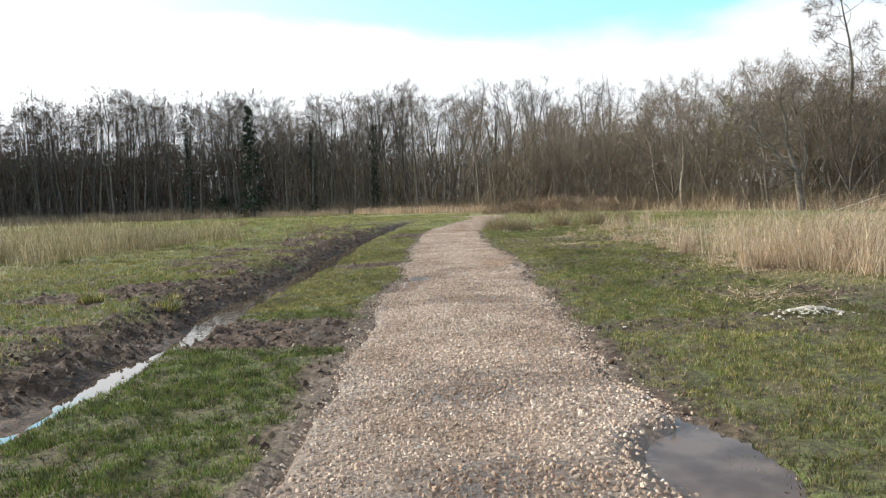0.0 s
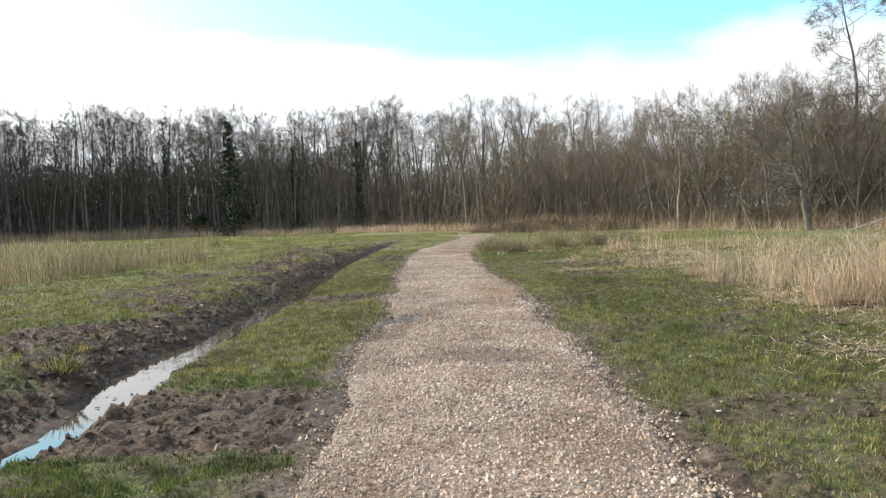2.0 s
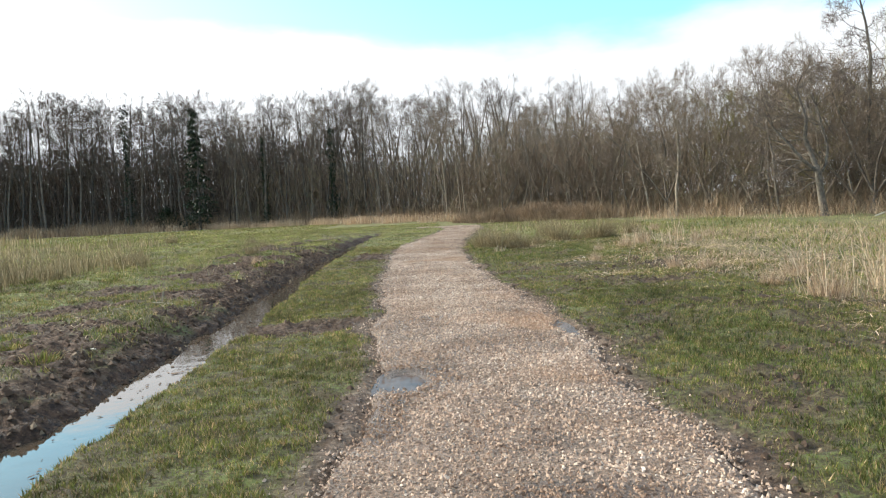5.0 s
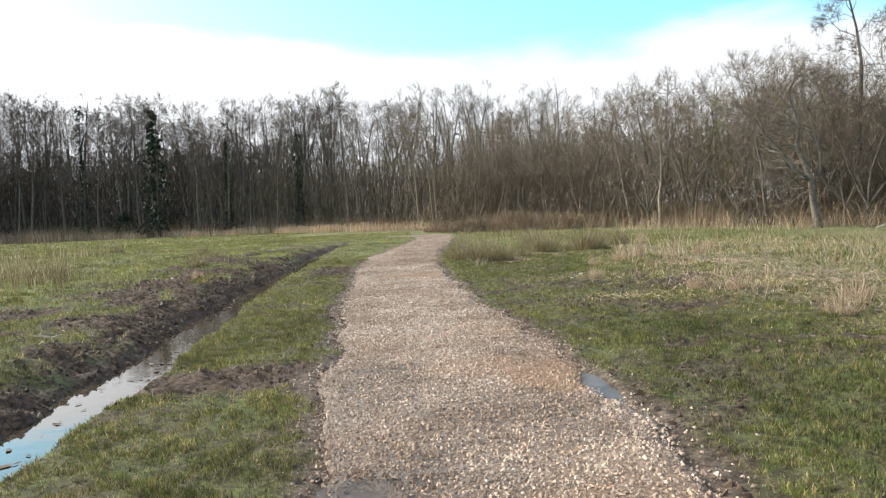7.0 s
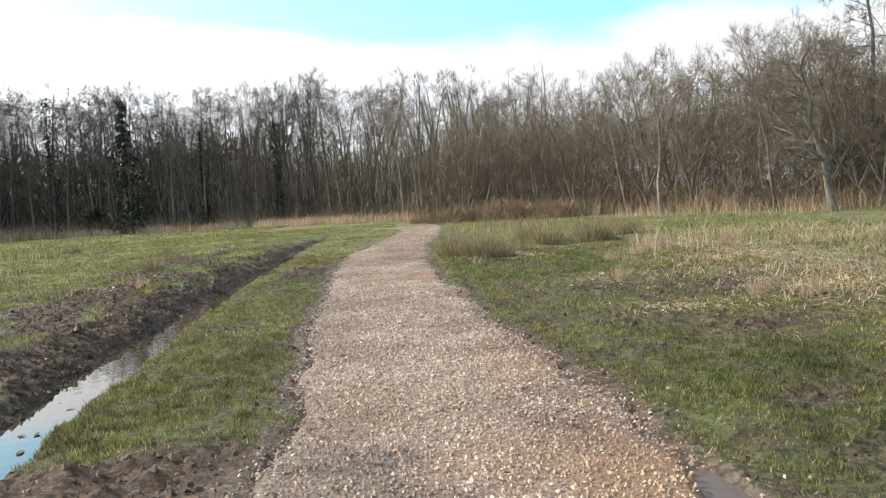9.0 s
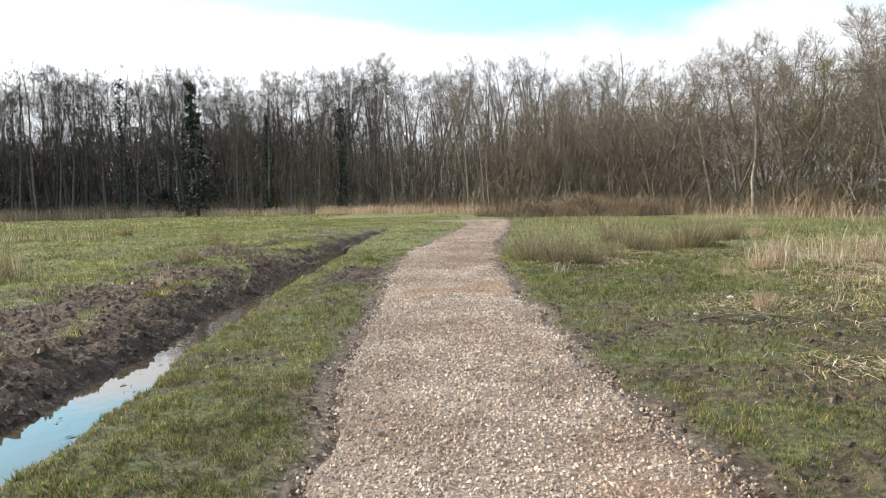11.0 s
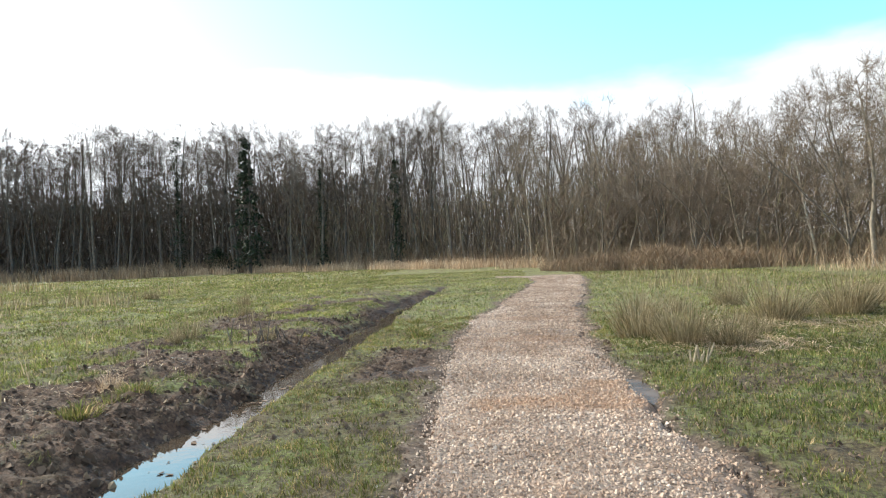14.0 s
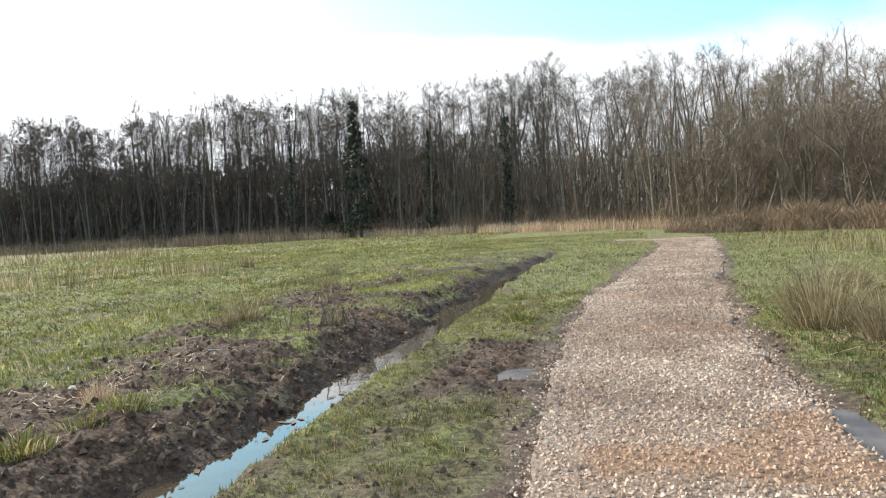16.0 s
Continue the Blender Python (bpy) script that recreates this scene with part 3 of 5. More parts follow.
def clods():
    r = np.random.default_rng(5)
    k = 140000
    x, y = -8 + 15 * r.random(k), 2.5 + 34 * r.random(k)
    pl, pr, dr, dl, wob = plan(x, y)
    m = mud_mask(x, y)
    keep = (r.random(k) < m * 0.75 * (1 - 0.8 * beside_path(x, y))) & ((x < pl - 0.02) | (x > pr + 0.02)) & ((x < dl + 0.2) | (x > dr + 0.08))
    x, y = x[keep], y[keep]
    s = 0.009 + 0.032 * r.random(len(x)) ** 3
    # larger lumps slumped down the bank of the ditch
    k = 2600
    yb = 3 + 32 * r.random(k)
    xb = plan(yb * 0, yb)[3] - 0.55 + 0.75 * r.random(k)
    x, y, s = np.concatenate([x, xb]), np.concatenate([y, yb]), np.concatenate([s, 0.018 + 0.045 * r.random(k) ** 2.5])
    p, f = chips(np.stack([x, y], -1), ground_z(x, y) + s * 0.2, s, 0.75, r)
    return mesh_from("clods", p, f, M_CLOD)


tagged(new("mud_clods", clods()), "crumbled brown clods of trampled wet mud", "mud", kind="stuff")


def blades(xy, z, h, w, lean, r, joint=False):
    """Blades as tapered strips: one triangle each, or with joint a bent strip of three."""
    k = len(xy)
    a, d = r.random(k) * 6.283, r.random(k) * 6.283
    side = np.stack([np.cos(a), np.sin(a), 0 * a], -1) * w[:, None] / 2
    tip = np.stack([np.cos(d) * lean * h, np.sin(d) * lean * h, h], -1)
    base = np.concatenate([xy, z[:, None]], -1)
    if not joint:
        p = np.stack([base - side, base + side, base + tip], 1)
        return p.reshape(-1, 3), np.arange(3 * k).reshape(-1, 3)
    mid = tip * np.array([0.32, 0.32, 0.62])
    p = np.stack([base - side, base + side, base + mid - side * 0.8, base + mid + side * 0.8, base + tip], 1)
    f = np.array([[0, 1, 3], [0, 3, 2], [2, 3, 4]])[None] + 5 * np.arange(k)[:, None, None]
    return p.reshape(-1, 3), f.reshape(-1, 3)


def turf(x0, x1, y0, y1, density, h0, h1, w, seed, mudcut=1.0):
    r = np.random.default_rng(seed)
    k = int((x1 - x0) * (y1 - y0) * density)
    x, y = x0 + (x1 - x0) * r.random(k), y0 + (y1 - y0) * r.random(k)
    pl, pr, dr, dl, wob = plan(x, y)
    m = mud_mask(x, y)
    tuft = fbm(x, y, 0.16, 3, seed)
    keep = (r.random(k) > m * mudcut * 1.15) & ((x < pl - 0.03) | (x > pr + 0.04)) & ((x < dl - 0.22) | (x > dr + 0.06) | (y > 47)) & (r.random(k) < 0.32 + 0.72 * step(0.38, 0.58, tuft)) & ~path_bend(x, y)
    x, y, tuft = x[keep], y[keep], tuft[keep]
    h = (h0 + (h1 - h0) * r.random(len(x))) * (0.5 + tuft)
    return blades(np.stack([x, y], -1), ground_z(x, y) - 0.01, h, w * (0.6 + 0.8 * r.random(len(x))), 0.9 * r.random(len(x)), r)


def joined(name, sets, mat):
    vs, fs, base = [], [], 0
    for v, f in sets:
        vs.append(v)
        fs.append(f + base)
        base += len(v)
    return mesh_from(name, np.concatenate(vs), np.concatenate(fs), mat)


grass = joined("grass", [
    turf(-2.9, 0.0, 9.0, 20, 4800, 0.02, 0.055, 0.010, 101),
    turf(-3.2, 0.0, 20, 34, 2600, 0.02, 0.06, 0.011, 102),
    turf(1.1, 5.5, 2.5, 20, 3700, 0.02, 0.055, 0.010, 103),
    turf(1.1, 7.5, 20, 34, 1500, 0.025, 0.065, 0.013, 104),
    turf(5.5, 9.0, 4, 20, 700, 0.03, 0.08, 0.010, 105),
    turf(-9, -2.9, 4, 20, 1100, 0.03, 0.08, 0.012, 106, 0.9),
], M_GRASS)
lush = joined("lush_grass", [turf(-2.9, 0.0, 2.5, 9.0, 6000, 0.02, 0.058, 0.010, 112), turf(2.6, 5.4, 8.0, 17.0, 1300, 0.03, 0.07, 0.009, 113), turf(-6.5, -3.2, 6.0, 16.0, 500, 0.03, 0.08, 0.010, 114), turf(1.6, 5.0, 24.0, 31.0, 900, 0.03, 0.08, 0.012, 115)], M_LUSH)
tagged(new("lush_grass", lush), "brighter green tufts of fresh grass in the meadow", "grass", kind="stuff")
meadow = joined("meadow_grass", [
    turf(-9, -3.0, 20, 38, 900, 0.03, 0.08, 0.014, 107, 0.9),
    turf(-24, -9, 12, 50, 200, 0.03, 0.08, 0.026, 108),
    turf(-9, 12, 34, 64, 200, 0.03, 0.08, 0.026, 109),
    turf(-45, -9, 50, 84, 28, 0.05, 0.12, 0.08, 110),
    turf(9, 16, 12, 44, 80, 0.06, 0.16, 0.025, 111),
    turf(-30, -5, 26, 62, 170, 0.03, 0.08, 0.034, 116),
    turf(4.5, 13, 17.0, 40.0, 90, 0.03, 0.08, 0.025, 117),
], M_MEADOW)
tagged(new("meadow_grass", meadow), "pale sunlit green grass of the open meadow", "grass", kind="stuff")
tagged(new("grass", grass), "short trampled green winter grass with bare patches", "grass", kind="stuff")


def stand(n, xfun, h0, h1, w, lean, seed, joint=True):
    r = np.random.default_rng(seed)
    xy = xfun(r, n)
    k = len(xy)
    h = (h0 + (h1 - h0) * r.random(k)) * (0.55 + 0.85 * fbm(xy[:, 0], xy[:, 1], 0.7, 2, 260))
    return blades(xy, ground_z(xy[:, 0], xy[:, 1]) - 0.02, h, w * (0.6 + 0.8 * r.random(k)), lean * (0.2 + r.random(k)), r, joint)


def zone(x0, x1, y0, y1, scale=1.2, cut=0.45, seed=0):
    def pick(r, n):
        x, y = x0 + (x1 - x0) * r.random(n), y0 + (y1 - y0) * r.random(n)
        border = np.minimum(np.minimum(x - x0, x1 - x), np.minimum(y - y0, y1 - y)) / (0.28 * min(x1 - x0, y1 - y0))
        keep = (fbm(x, y, scale, 3, 200 + seed) > cut + 0.12 * (r.random(n) - 0.5) + 0.30 * (1 - step(0.0, 1.0, border))) & ~path_bend(x, y) & ((x < np.interp(y, PATH_Y, PATH_L) - 0.5) | (x > np.interp(y, PATH_Y, PATH_R) + 0.5))
        return np.stack([x, y], -1)[keep]
    return pick


# line of the wood's edge, from far off on one hand round to near on the other
EDGE = np.array([(-140, 104), (-90, 101), (-45, 99), (-28, 92), (-10, 84), (0, 75), (5, 67), (11, 59.5), (15.0, 52.5), (18.6, 44), (25, 37), (36, 27), (52, 8)], float)
EDGE_D = np.concatenate([[0], np.cumsum(np.hypot(*np.diff(EDGE, axis=0).T))])


def along(s, depth):
    """A place s metres along the wood's edge and so far inside it."""
    x, y = np.interp(s, EDGE_D, EDGE[:, 0]), np.interp(s, EDGE_D, EDGE[:, 1])
    dx = np.interp(s + 3, EDGE_D, EDGE[:, 0]) - np.interp(s - 3, EDGE_D, EDGE[:, 0])
    dy = np.interp(s + 3, EDGE_D, EDGE[:, 1]) - np.interp(s - 3, EDGE_D, EDGE[:, 1])
    q = np.hypot(dx, dy) + 1e-9
    return x - dy / q * depth, y + dx / q * depth


def edge_zone(s0, s1, d0, d1):
    def pick(r, n):
        s, d = s0 + (s1 - s0) * r.random(n), d0 + (d1 - d0) * r.random(n)
        x, y = along(s, d)
        keep = fbm(x, y, 2.0, 3, 222) > 0.42 + 0.12 * (r.random(n) - 0.5) + 0.35 * (1 - step(0.0, 6.0, np.minimum(s - s0, s1 - s))) + 0.25 * (1 - step(0.0, 0.25 * (d1 - d0), d - d0))
        return np.stack([x, y], -1)[keep]
    return pick


reeds = joined("reeds", [
    stand(20000, zone(5.3, 14.5, 9.4, 16.8, 0.8, 0.47, 1), 0.35, 1.2, 0.009, 0.8, 301),
    stand(7500, zone(7.5, 19, 16.5, 35, 0.8, 0.50, 2), 0.08, 0.35, 0.012, 1.3, 302),
    stand(420, zone(6.0, 9.5, 26, 29, 0.9, 0.46, 3), 0.35, 0.95, 0.012, 0.6, 303),
    stand(10000, edge_zone(112, 158, -5.5, -1.0), 0.35, 1.0, 0.032, 0.4, 304),
    stand(6000, edge_zone(80, 118, -5.5, -1.5), 0.3, 0.95, 0.04, 0.4, 305),
    stand(3600, edge_zone(172, 205, -4.5, 0.5), 0.3, 0.95, 0.016, 1.1, 307),
    stand(2600, zone(5.0, 8.5, 17, 26, 0.7, 0.5, 4), 0.05, 0.22, 0.012, 1.2, 306),
], M_STRAW)
tagged(new("reed_bed", reeds), "tall bleached straw-coloured dry reeds standing in the meadow", "reeds", kind="stuff")

rushes = joined("rushes", [
    stand(26000, zone(-19, -7.0, 13, 30, 1.6, 0.42, 6), 0.3, 0.85, 0.013, 0.5, 311),
    stand(7000, zone(-32, -9, 27, 50, 2.4, 0.50, 7), 0.3, 0.7, 0.028, 0.45, 312),
    stand(9000, zone(-75, -28, 22, 75, 4.0, 0.40, 17), 0.4, 1.0, 0.06, 0.5, 317),
    stand(2500, zone(-9, -4.5, 22, 40, 1.0, 0.58, 8), 0.12, 0.35, 0.014, 0.6, 313),
    stand(1300, zone(3.0, 10, 29, 36, 1.0, 0.55, 9), 0.12, 0.38, 0.012, 0.8, 315),
    stand(3000, zone(2.6, 9, 36, 52, 1.4, 0.52, 10), 0.2, 0.55, 0.022, 0.5, 316),
], M_RUSH)
tagged(new("rush_bed", rushes), "olive-brown soft rushes growing through the damp meadow", "rushes", kind="stuff")


# ---- rush tussocks, one by one ----
def tussock_mesh(seed, n, rad, h0, h1, mat, lean=0.75):
    r = np.random.default_rng(seed)
    a, q = r.random(n) * 6.283, np.sqrt(r.random(n)) * rad
    xy = np.stack([np.cos(a) * q, np.sin(a) * q], -1)
    h = (h0 + (h1 - h0) * r.random(n)) * (1.05 - 0.45 * q / rad)
    base = np.concatenate([xy, np.full((n, 1), -0.04)], -1)
    w = 0.005 + 0.006 * r.random(n)
    s = r.random(n) * 6.283
    side = np.stack([np.cos(s), np.sin(s), 0 * s], -1) * w[:, None] / 2
    out = np.concatenate([xy / rad * (lean * (0.3 + 0.8 * r.random(n)) * h)[:, None] + r.normal(0, 0.30, (n, 2)) * h[:, None], h[:, None]], -1)
    out[:, 2] *= 0.55 + 0.45 * r.random(n)
    mid = np.stack([out[:, 0] * 0.42, out[:, 1] * 0.42, out[:, 2] * 0.72 + 0.06 * h], -1)
    p = np.stack([base - side, base + side, base + mid - side * 0.8, base + mid + side * 0.8, base + out], 1).reshape(-1, 3)
    f = (np.array([[0, 1, 3], [0, 3, 2], [2, 3, 4]])[None] + 5 * np.arange(n)[:, None, None]).reshape(-1, 3)
    return mesh_from("tussock", p, f, mat)


TUSS = [tussock_mesh(401, 640, 0.36, 0.2, 1.35, M_RUSH, 1.15), tussock_mesh(402, 260, 0.2, 0.15, 0.75, M_RUSH, 0.75), tussock_mesh(403, 260, 0.15, 0.08, 0.22, M_GRASS, 1.1), tussock_mesh(404, 260, 0.22, 0.25, 0.75, M_STRAW, 0.75)]
TUSS_LABEL = ["large olive-brown rush tussock with splayed stems", "small clump of thin brown rushes", "dense dark green grass tuft in the wet meadow", "ragged pale straw tussock of dead grass"]
TUSS_AT = [(0, 2.05, 29.6, 1.0), (0, 2.5, 28.6, 0.9), (0, 3.1, 28.3, 0.7), (0, 2.3, 31.0, 0.8), (0, 4.9, 31.4, 1.1), (0, 6.5, 32.2, 1.15), (0, 7.1, 32.9, 0.85), (0, 5.0, 34.6, 0.8), (0, 3.5, 33.4, 0.55), (0, 8.4, 34.4, 0.9), (1, 5.7, 31.9, 0.8), (1, 4.1, 31.0, 0.7), (1, 3.9, 29.5, 0.9),
           (1, -5.87, 29.9, 1.0), (1, -5.76, 29.26, 0.6), (1, -8.3, 26.4, 1.2), (1, -8.9, 27.6, 1.1), (1, -10.2, 27.0, 1.2), (1, -4.3, 29.7, 0.6), (1, -6.6, 34.5, 0.8), (1, -8.0, 38.0, 0.9),
           (2, -3.18, 9.27, 1.3), (2, -3.5, 10.2, 0.9), (2, -1.75, 30.6, 1.5), (2, -1.95, 31.6, 1.2), (2, -2.2, 33.4, 1.1), (2, -4.3, 24.9, 1.2), (2, -4.5, 14.2, 0.9), (2, 4.1, 22.0, 0.9),
           (3, 4.15, 22.6, 0.6), (3, 6.1, 27.1, 0.9), (3, 6.9, 28.0, 1.0), (3, 8.4, 27.4, 0.7), (3, 5.6, 15.4, 1.0), (3, 5.9, 12.4, 1.0), (3, -4.6, 25.4, 0.5), (3, 5.2, 20.2, 0.6), (3, 6.5, 18.0, 0.9)]
rk = np.random.default_rng(455)
for k in range(110):
    x, y = -14.0 + 10.2 * float(rk.random()), 8.0 + 38.0 * float(rk.random()) ** 1.2
    if float(fbm(np.array([x]), np.array([y]), 2.2, 3, 61)[0]) > 0.47:
        TUSS_AT.append((2 if rk.random() < 0.8 or x > -8.5 else 1, x, y, 0.7 + 0.7 * float(rk.random())))
for k in range(26):
    x, y = 4.8 + 5.0 * float(rk.random()), 16.0 + 20.0 * float(rk.random())
    TUSS_AT.append((2 if rk.random() < 0.6 else 3, x, y, 0.5 + 0.5 * float(rk.random())))
for k, (kind, x, y, s) in enumerate(TUSS_AT):
    ob = new("grass_tussock" if kind > 1 else "rush_tussock", TUSS[kind])
    ob.matrix_basis = pose(x, y, float(ground_z(np.array([x]), np.array([y]))[0]), 0, 0, k * 67) @ Matrix.Scale(s, 4)
    tagged(ob, TUSS_LABEL[kind], "tussock", "tussocks in the meadow")


# ---- trees ----
class Wood:
    """Gathers tapered tubes and flat twigs of one tree."""

    def __init__(self, seed):
        self.r = np.random.default_rng(seed)
        self.tubes, self.tv = [], []

    def tube(self, pts, radii, sides, limb=False):
        pts = np.array(pts)
        d = np.gradient(pts, axis=0)
        d /= np.linalg.norm(d, axis=1, keepdims=True) + 1e-9
        ref = np.where(np.abs(d[:, 2:]) > 0.9, np.array([[1.0, 0, 0]]), np.array([[0, 0, 1.0]]))
        a = np.cross(d, ref)
        a /= np.linalg.norm(a, axis=1, keepdims=True) + 1e-9
        c = np.cross(d, a)
        ang = np.arange(sides) / sides * 6.283
        ring = pts[:, None] + (a[:, None] * np.cos(ang)[None, :, None] + c[:, None] * np.sin(ang)[None, :, None]) * np.array(radii)[:, None, None]
        i = np.arange(len(pts) * sides).reshape(len(pts), sides)
        j = np.roll(i, -1, axis=1)
        self.tubes.append((ring.reshape(-1, 3), np.stack([i[:-1], j[:-1], j[1:], i[1:]], -1).reshape(-1, 4), limb))

    def solid(self, limbs=True):
        """All tubes as one, or those of the trunk alone."""
        vs, fs, base = [], [], 0
        for v, f, limb in self.tubes:
            if limbs or not limb:
                vs.append(v)
                fs.append(f + base)
                base += len(v)
        return np.concatenate(vs), np.concatenate(fs)

    def line(self, p, d, length, segs, wobble, rise):
        pts, d = [np.array(p, float)], np.array(d, float)
        for _ in range(segs):
            d = d + self.r.normal(0, wobble, 3) + np.array([0, 0, rise])
            d /= np.linalg.norm(d)
            pts.append(pts[-1] + d * length / segs)
        return pts

    def twigs(self, pts, count, length, width, spread, rise, loose=0.0):
        pts = np.array(pts)
        r = self.r
        t = r.random(count) * (len(pts) - 1)
        i = np.minimum(t.astype(int), len(pts) - 2)
        p = pts[i] + (pts[i + 1] - pts[i]) * (t - i)[:, None]
        p = p + r.normal(0, 1, (count, 3)) * loose
        d = (pts[i + 1] - pts[i])
        d /= np.linalg.norm(d, axis=1, keepdims=True) + 1e-9
        d = d + r.normal(0, spread, (count, 3)) + np.array([0, 0, rise])
        d /= np.linalg.norm(d, axis=1, keepdims=True)
        side = np.cross(d, r.normal(0, 1, (count, 3)))
        side /= np.linalg.norm(side, axis=1, keepdims=True) + 1e-9
        L = length * (0.4 + 0.9 * r.random(count))[:, None]
        self.tv.append(np.stack([p - side * width / 2, p + side * width / 2, p + d * L], 1))

    def ribbon(self, pts, width):
        """A thin tapering branch through the points."""
        pts = np.array(pts)
        side = np.cross(pts[-1] - pts[0], self.r.normal(0, 1, 3))
        side *= width / 2 / (np.linalg.norm(side) + 1e-9)
        k = np.linspace(1, 0.35, len(pts))[:, None]
        a, c = pts - side * k, pts + side * k
        self.tv.append(np.concatenate([np.stack([a[:-1], c[:-1], c[1:]], 1), np.stack([a[:-1], c[1:], a[1:]], 1)]))

    def arrays(self):
        return *self.solid(), np.concatenate(self.tv).reshape(-1, 3)


def bough(w, p, d, length, rad, depth, o):
    """A branch with its side branches, down to sprays of twigs. o: kids and ratio by depth, wob, rise, twigs, twig_len, twig_w."""
    r = w.r
    segs = 5 if depth == 0 else 3
    pts = w.line(p, d, length, segs, o["wob"] * (1 + 0.3 * depth), o["rise"])
    if depth == 0:
        w.tube(pts, [max(rad * (1 - 0.8 * k / segs), 0.010) for k in range(segs + 1)], o.get("sides", 4), True)
    else:
        w.ribbon(pts, max(rad * 1.3, o["twig_w"] * 1.2))
    if depth == len(o["kids"]):
        w.twigs(pts, o["twigs"], o["twig_len"], o["twig_w"], o.get("spray", 0.55), o.get("twig_rise", 0.2))
        return
    kids = o["kids"][depth]
    for k in range(kids):
        u = o.get("bare", 0.25) + (1 - o.get("bare", 0.25)) * (k + 0.2 + 0.8 * r.random()) / kids
        m = min(int(u * segs), segs - 1)
        q = pts[m] + (pts[m + 1] - pts[m]) * (u * segs - m)
        t = (pts[m + 1] - pts[m]) / (length / segs)
        e = np.cross(t, r.normal(0, 1, 3))
        e /= np.linalg.norm(e) + 1e-9
        a = (0.55 + 0.5 * r.random()) * (1.0 - 0.35 * u)
        bough(w, q, t * math.cos(a) + e * math.sin(a), length * o["ratio"] * (1.2 - 0.45 * u) * (0.7 + 0.6 * r.random()), rad * 0.55 * (1 - 0.6 * u), depth + 1, o)


FINE = dict(kids=(5, 4), ratio=0.56, wob=0.19, rise=0.04, twigs=5, twig_len=0.95, twig_w=0.015, spray=0.5)


def grow(seed, H, clear, width, nb, r0, top=1.0, fork=0, lean=0.03, flare=(1.15, 0.45), wobble=0.045, **more):
    """A bare tree: a trunk, or one that forks, with limbs that fill a domed crown. flare: the limbs' slope from upright, low and high."""
    w = Wood(seed)
    r = w.r
    o = dict(FINE, **more)
    lead = [((0, 0, -0.3), (lean * r.normal(), lean * r.normal(), 1.0), H * top * 0.93 + 0.3, r0, clear)]
    if fork:
        base = w.line((0, 0, -0.3), (lean * r.normal(), lean * r.normal(), 1), H * clear + 0.3, 4, wobble, 0.03)
        w.tube(base, np.linspace(r0 * 1.2, r0 * 0.85, 5), 7)
        lead, turn = [], r.random() * 6.283
        for k in range(fork):
            a, sl = turn + k / fork * 6.283 + r.normal() * 0.25, 0.28 + 0.22 * r.random()
            lead.append((base[-1], (math.cos(a) * sl, math.sin(a) * sl, 1.0), H * (1 - clear) * (0.78 + 0.16 * r.random()), r0 * 0.62, 0.14))
    for p, d, length, rad, lo in lead:
        segs = 8
        tr = w.line(p, d, length, segs, wobble, 0.07)
        w.tube(tr, [rad * (1.2 if k == 0 and not fork else 1) * (1 - 0.86 * (k / segs) ** 1.2) for k in range(segs + 1)], 6)
        count = nb if not fork else max(5, nb // fork)
        az = r.random() * 6.283
        for k in range(count):
            u = (k + r.random() * 0.8) / count
            t = lo + (1 - lo) * u
            i = min(int(t * segs), segs - 1)
            q = tr[i] + (tr[i + 1] - tr[i]) * min(t * segs - i, 1.0)
            az += 2.4 + r.normal() * 0.35
            sl = flare[0] + (flare[1] - flare[0]) * u + r.normal() * 0.12
            dd = np.array([math.cos(az) * math.sin(sl), math.sin(az) * math.sin(sl), math.cos(sl)])
            bl = width * math.sqrt(max(0.30, 1 - ((u - 0.45) / 0.66) ** 2)) * (0.65 + 0.55 * r.random())
            bough(w, q, dd, bl, max(rad * (1 - 0.86 * t) * 0.42, 0.020), 0, o)
    return w


def tree_thing(name, label, w, bark, twig, extra=(), split=False):
    v, f, t = w.arrays()
    root = new(name)
    if split:
        trunk = part("trunk", mesh_from("trunk", *w.solid(False), bark, True), root)
        for lv, lf, limb in w.tubes:
            if limb:
                part("limb", mesh_from("limb", lv, lf, bark, True), trunk)
    else:
        trunk = part("trunk", mesh_from("trunk", v, f, bark, True), root, "bare trunk and limbs")
    part("crown", mesh_from("crown", t, np.arange(len(t)).reshape(-1, 3), twig), root, "leafless spray of fine twigs")
    for pname, me2, plabel in extra:
        part(pname, me2, trunk, plabel)
    tagged(root, label, "tree")
    return root


def leaf_cloud(pts, count, rad, size, seed, droop=0.0):
    """Many small leaves round a stem."""
    r = np.random.default_rng(seed)
    pts = np.array(pts)
    t = r.random(count) * (len(pts) - 1)
    i = np.minimum(t.astype(int), len(pts) - 2)
    c = pts[i] + (pts[i + 1] - pts[i]) * (t - i)[:, None]
    rr = rad(t / (len(pts) - 1))
    o = r.normal(0, 1, (count, 3)) * np.stack([rr, rr, rr * 0.5], -1) * 0.6
    o[:, 2] -= droop * np.hypot(o[:, 0], o[:, 1])
    a = r.normal(0, 1, (count, 3))
    a /= np.linalg.norm(a, axis=1, keepdims=True)
    b2 = np.cross(a, r.normal(0, 1, (count, 3)))
    b2 /= np.linalg.norm(b2, axis=1, keepdims=True)
    s = size * (0.5 + r.random(count))[:, None]
    p = c + o
    v = np.stack([p - a * s, p + b2 * s * 0.5, p + a * s, p - b2 * s * 0.5], 1).reshape(-1, 3)
    return v, np.arange(4 * count).reshape(-1, 4)


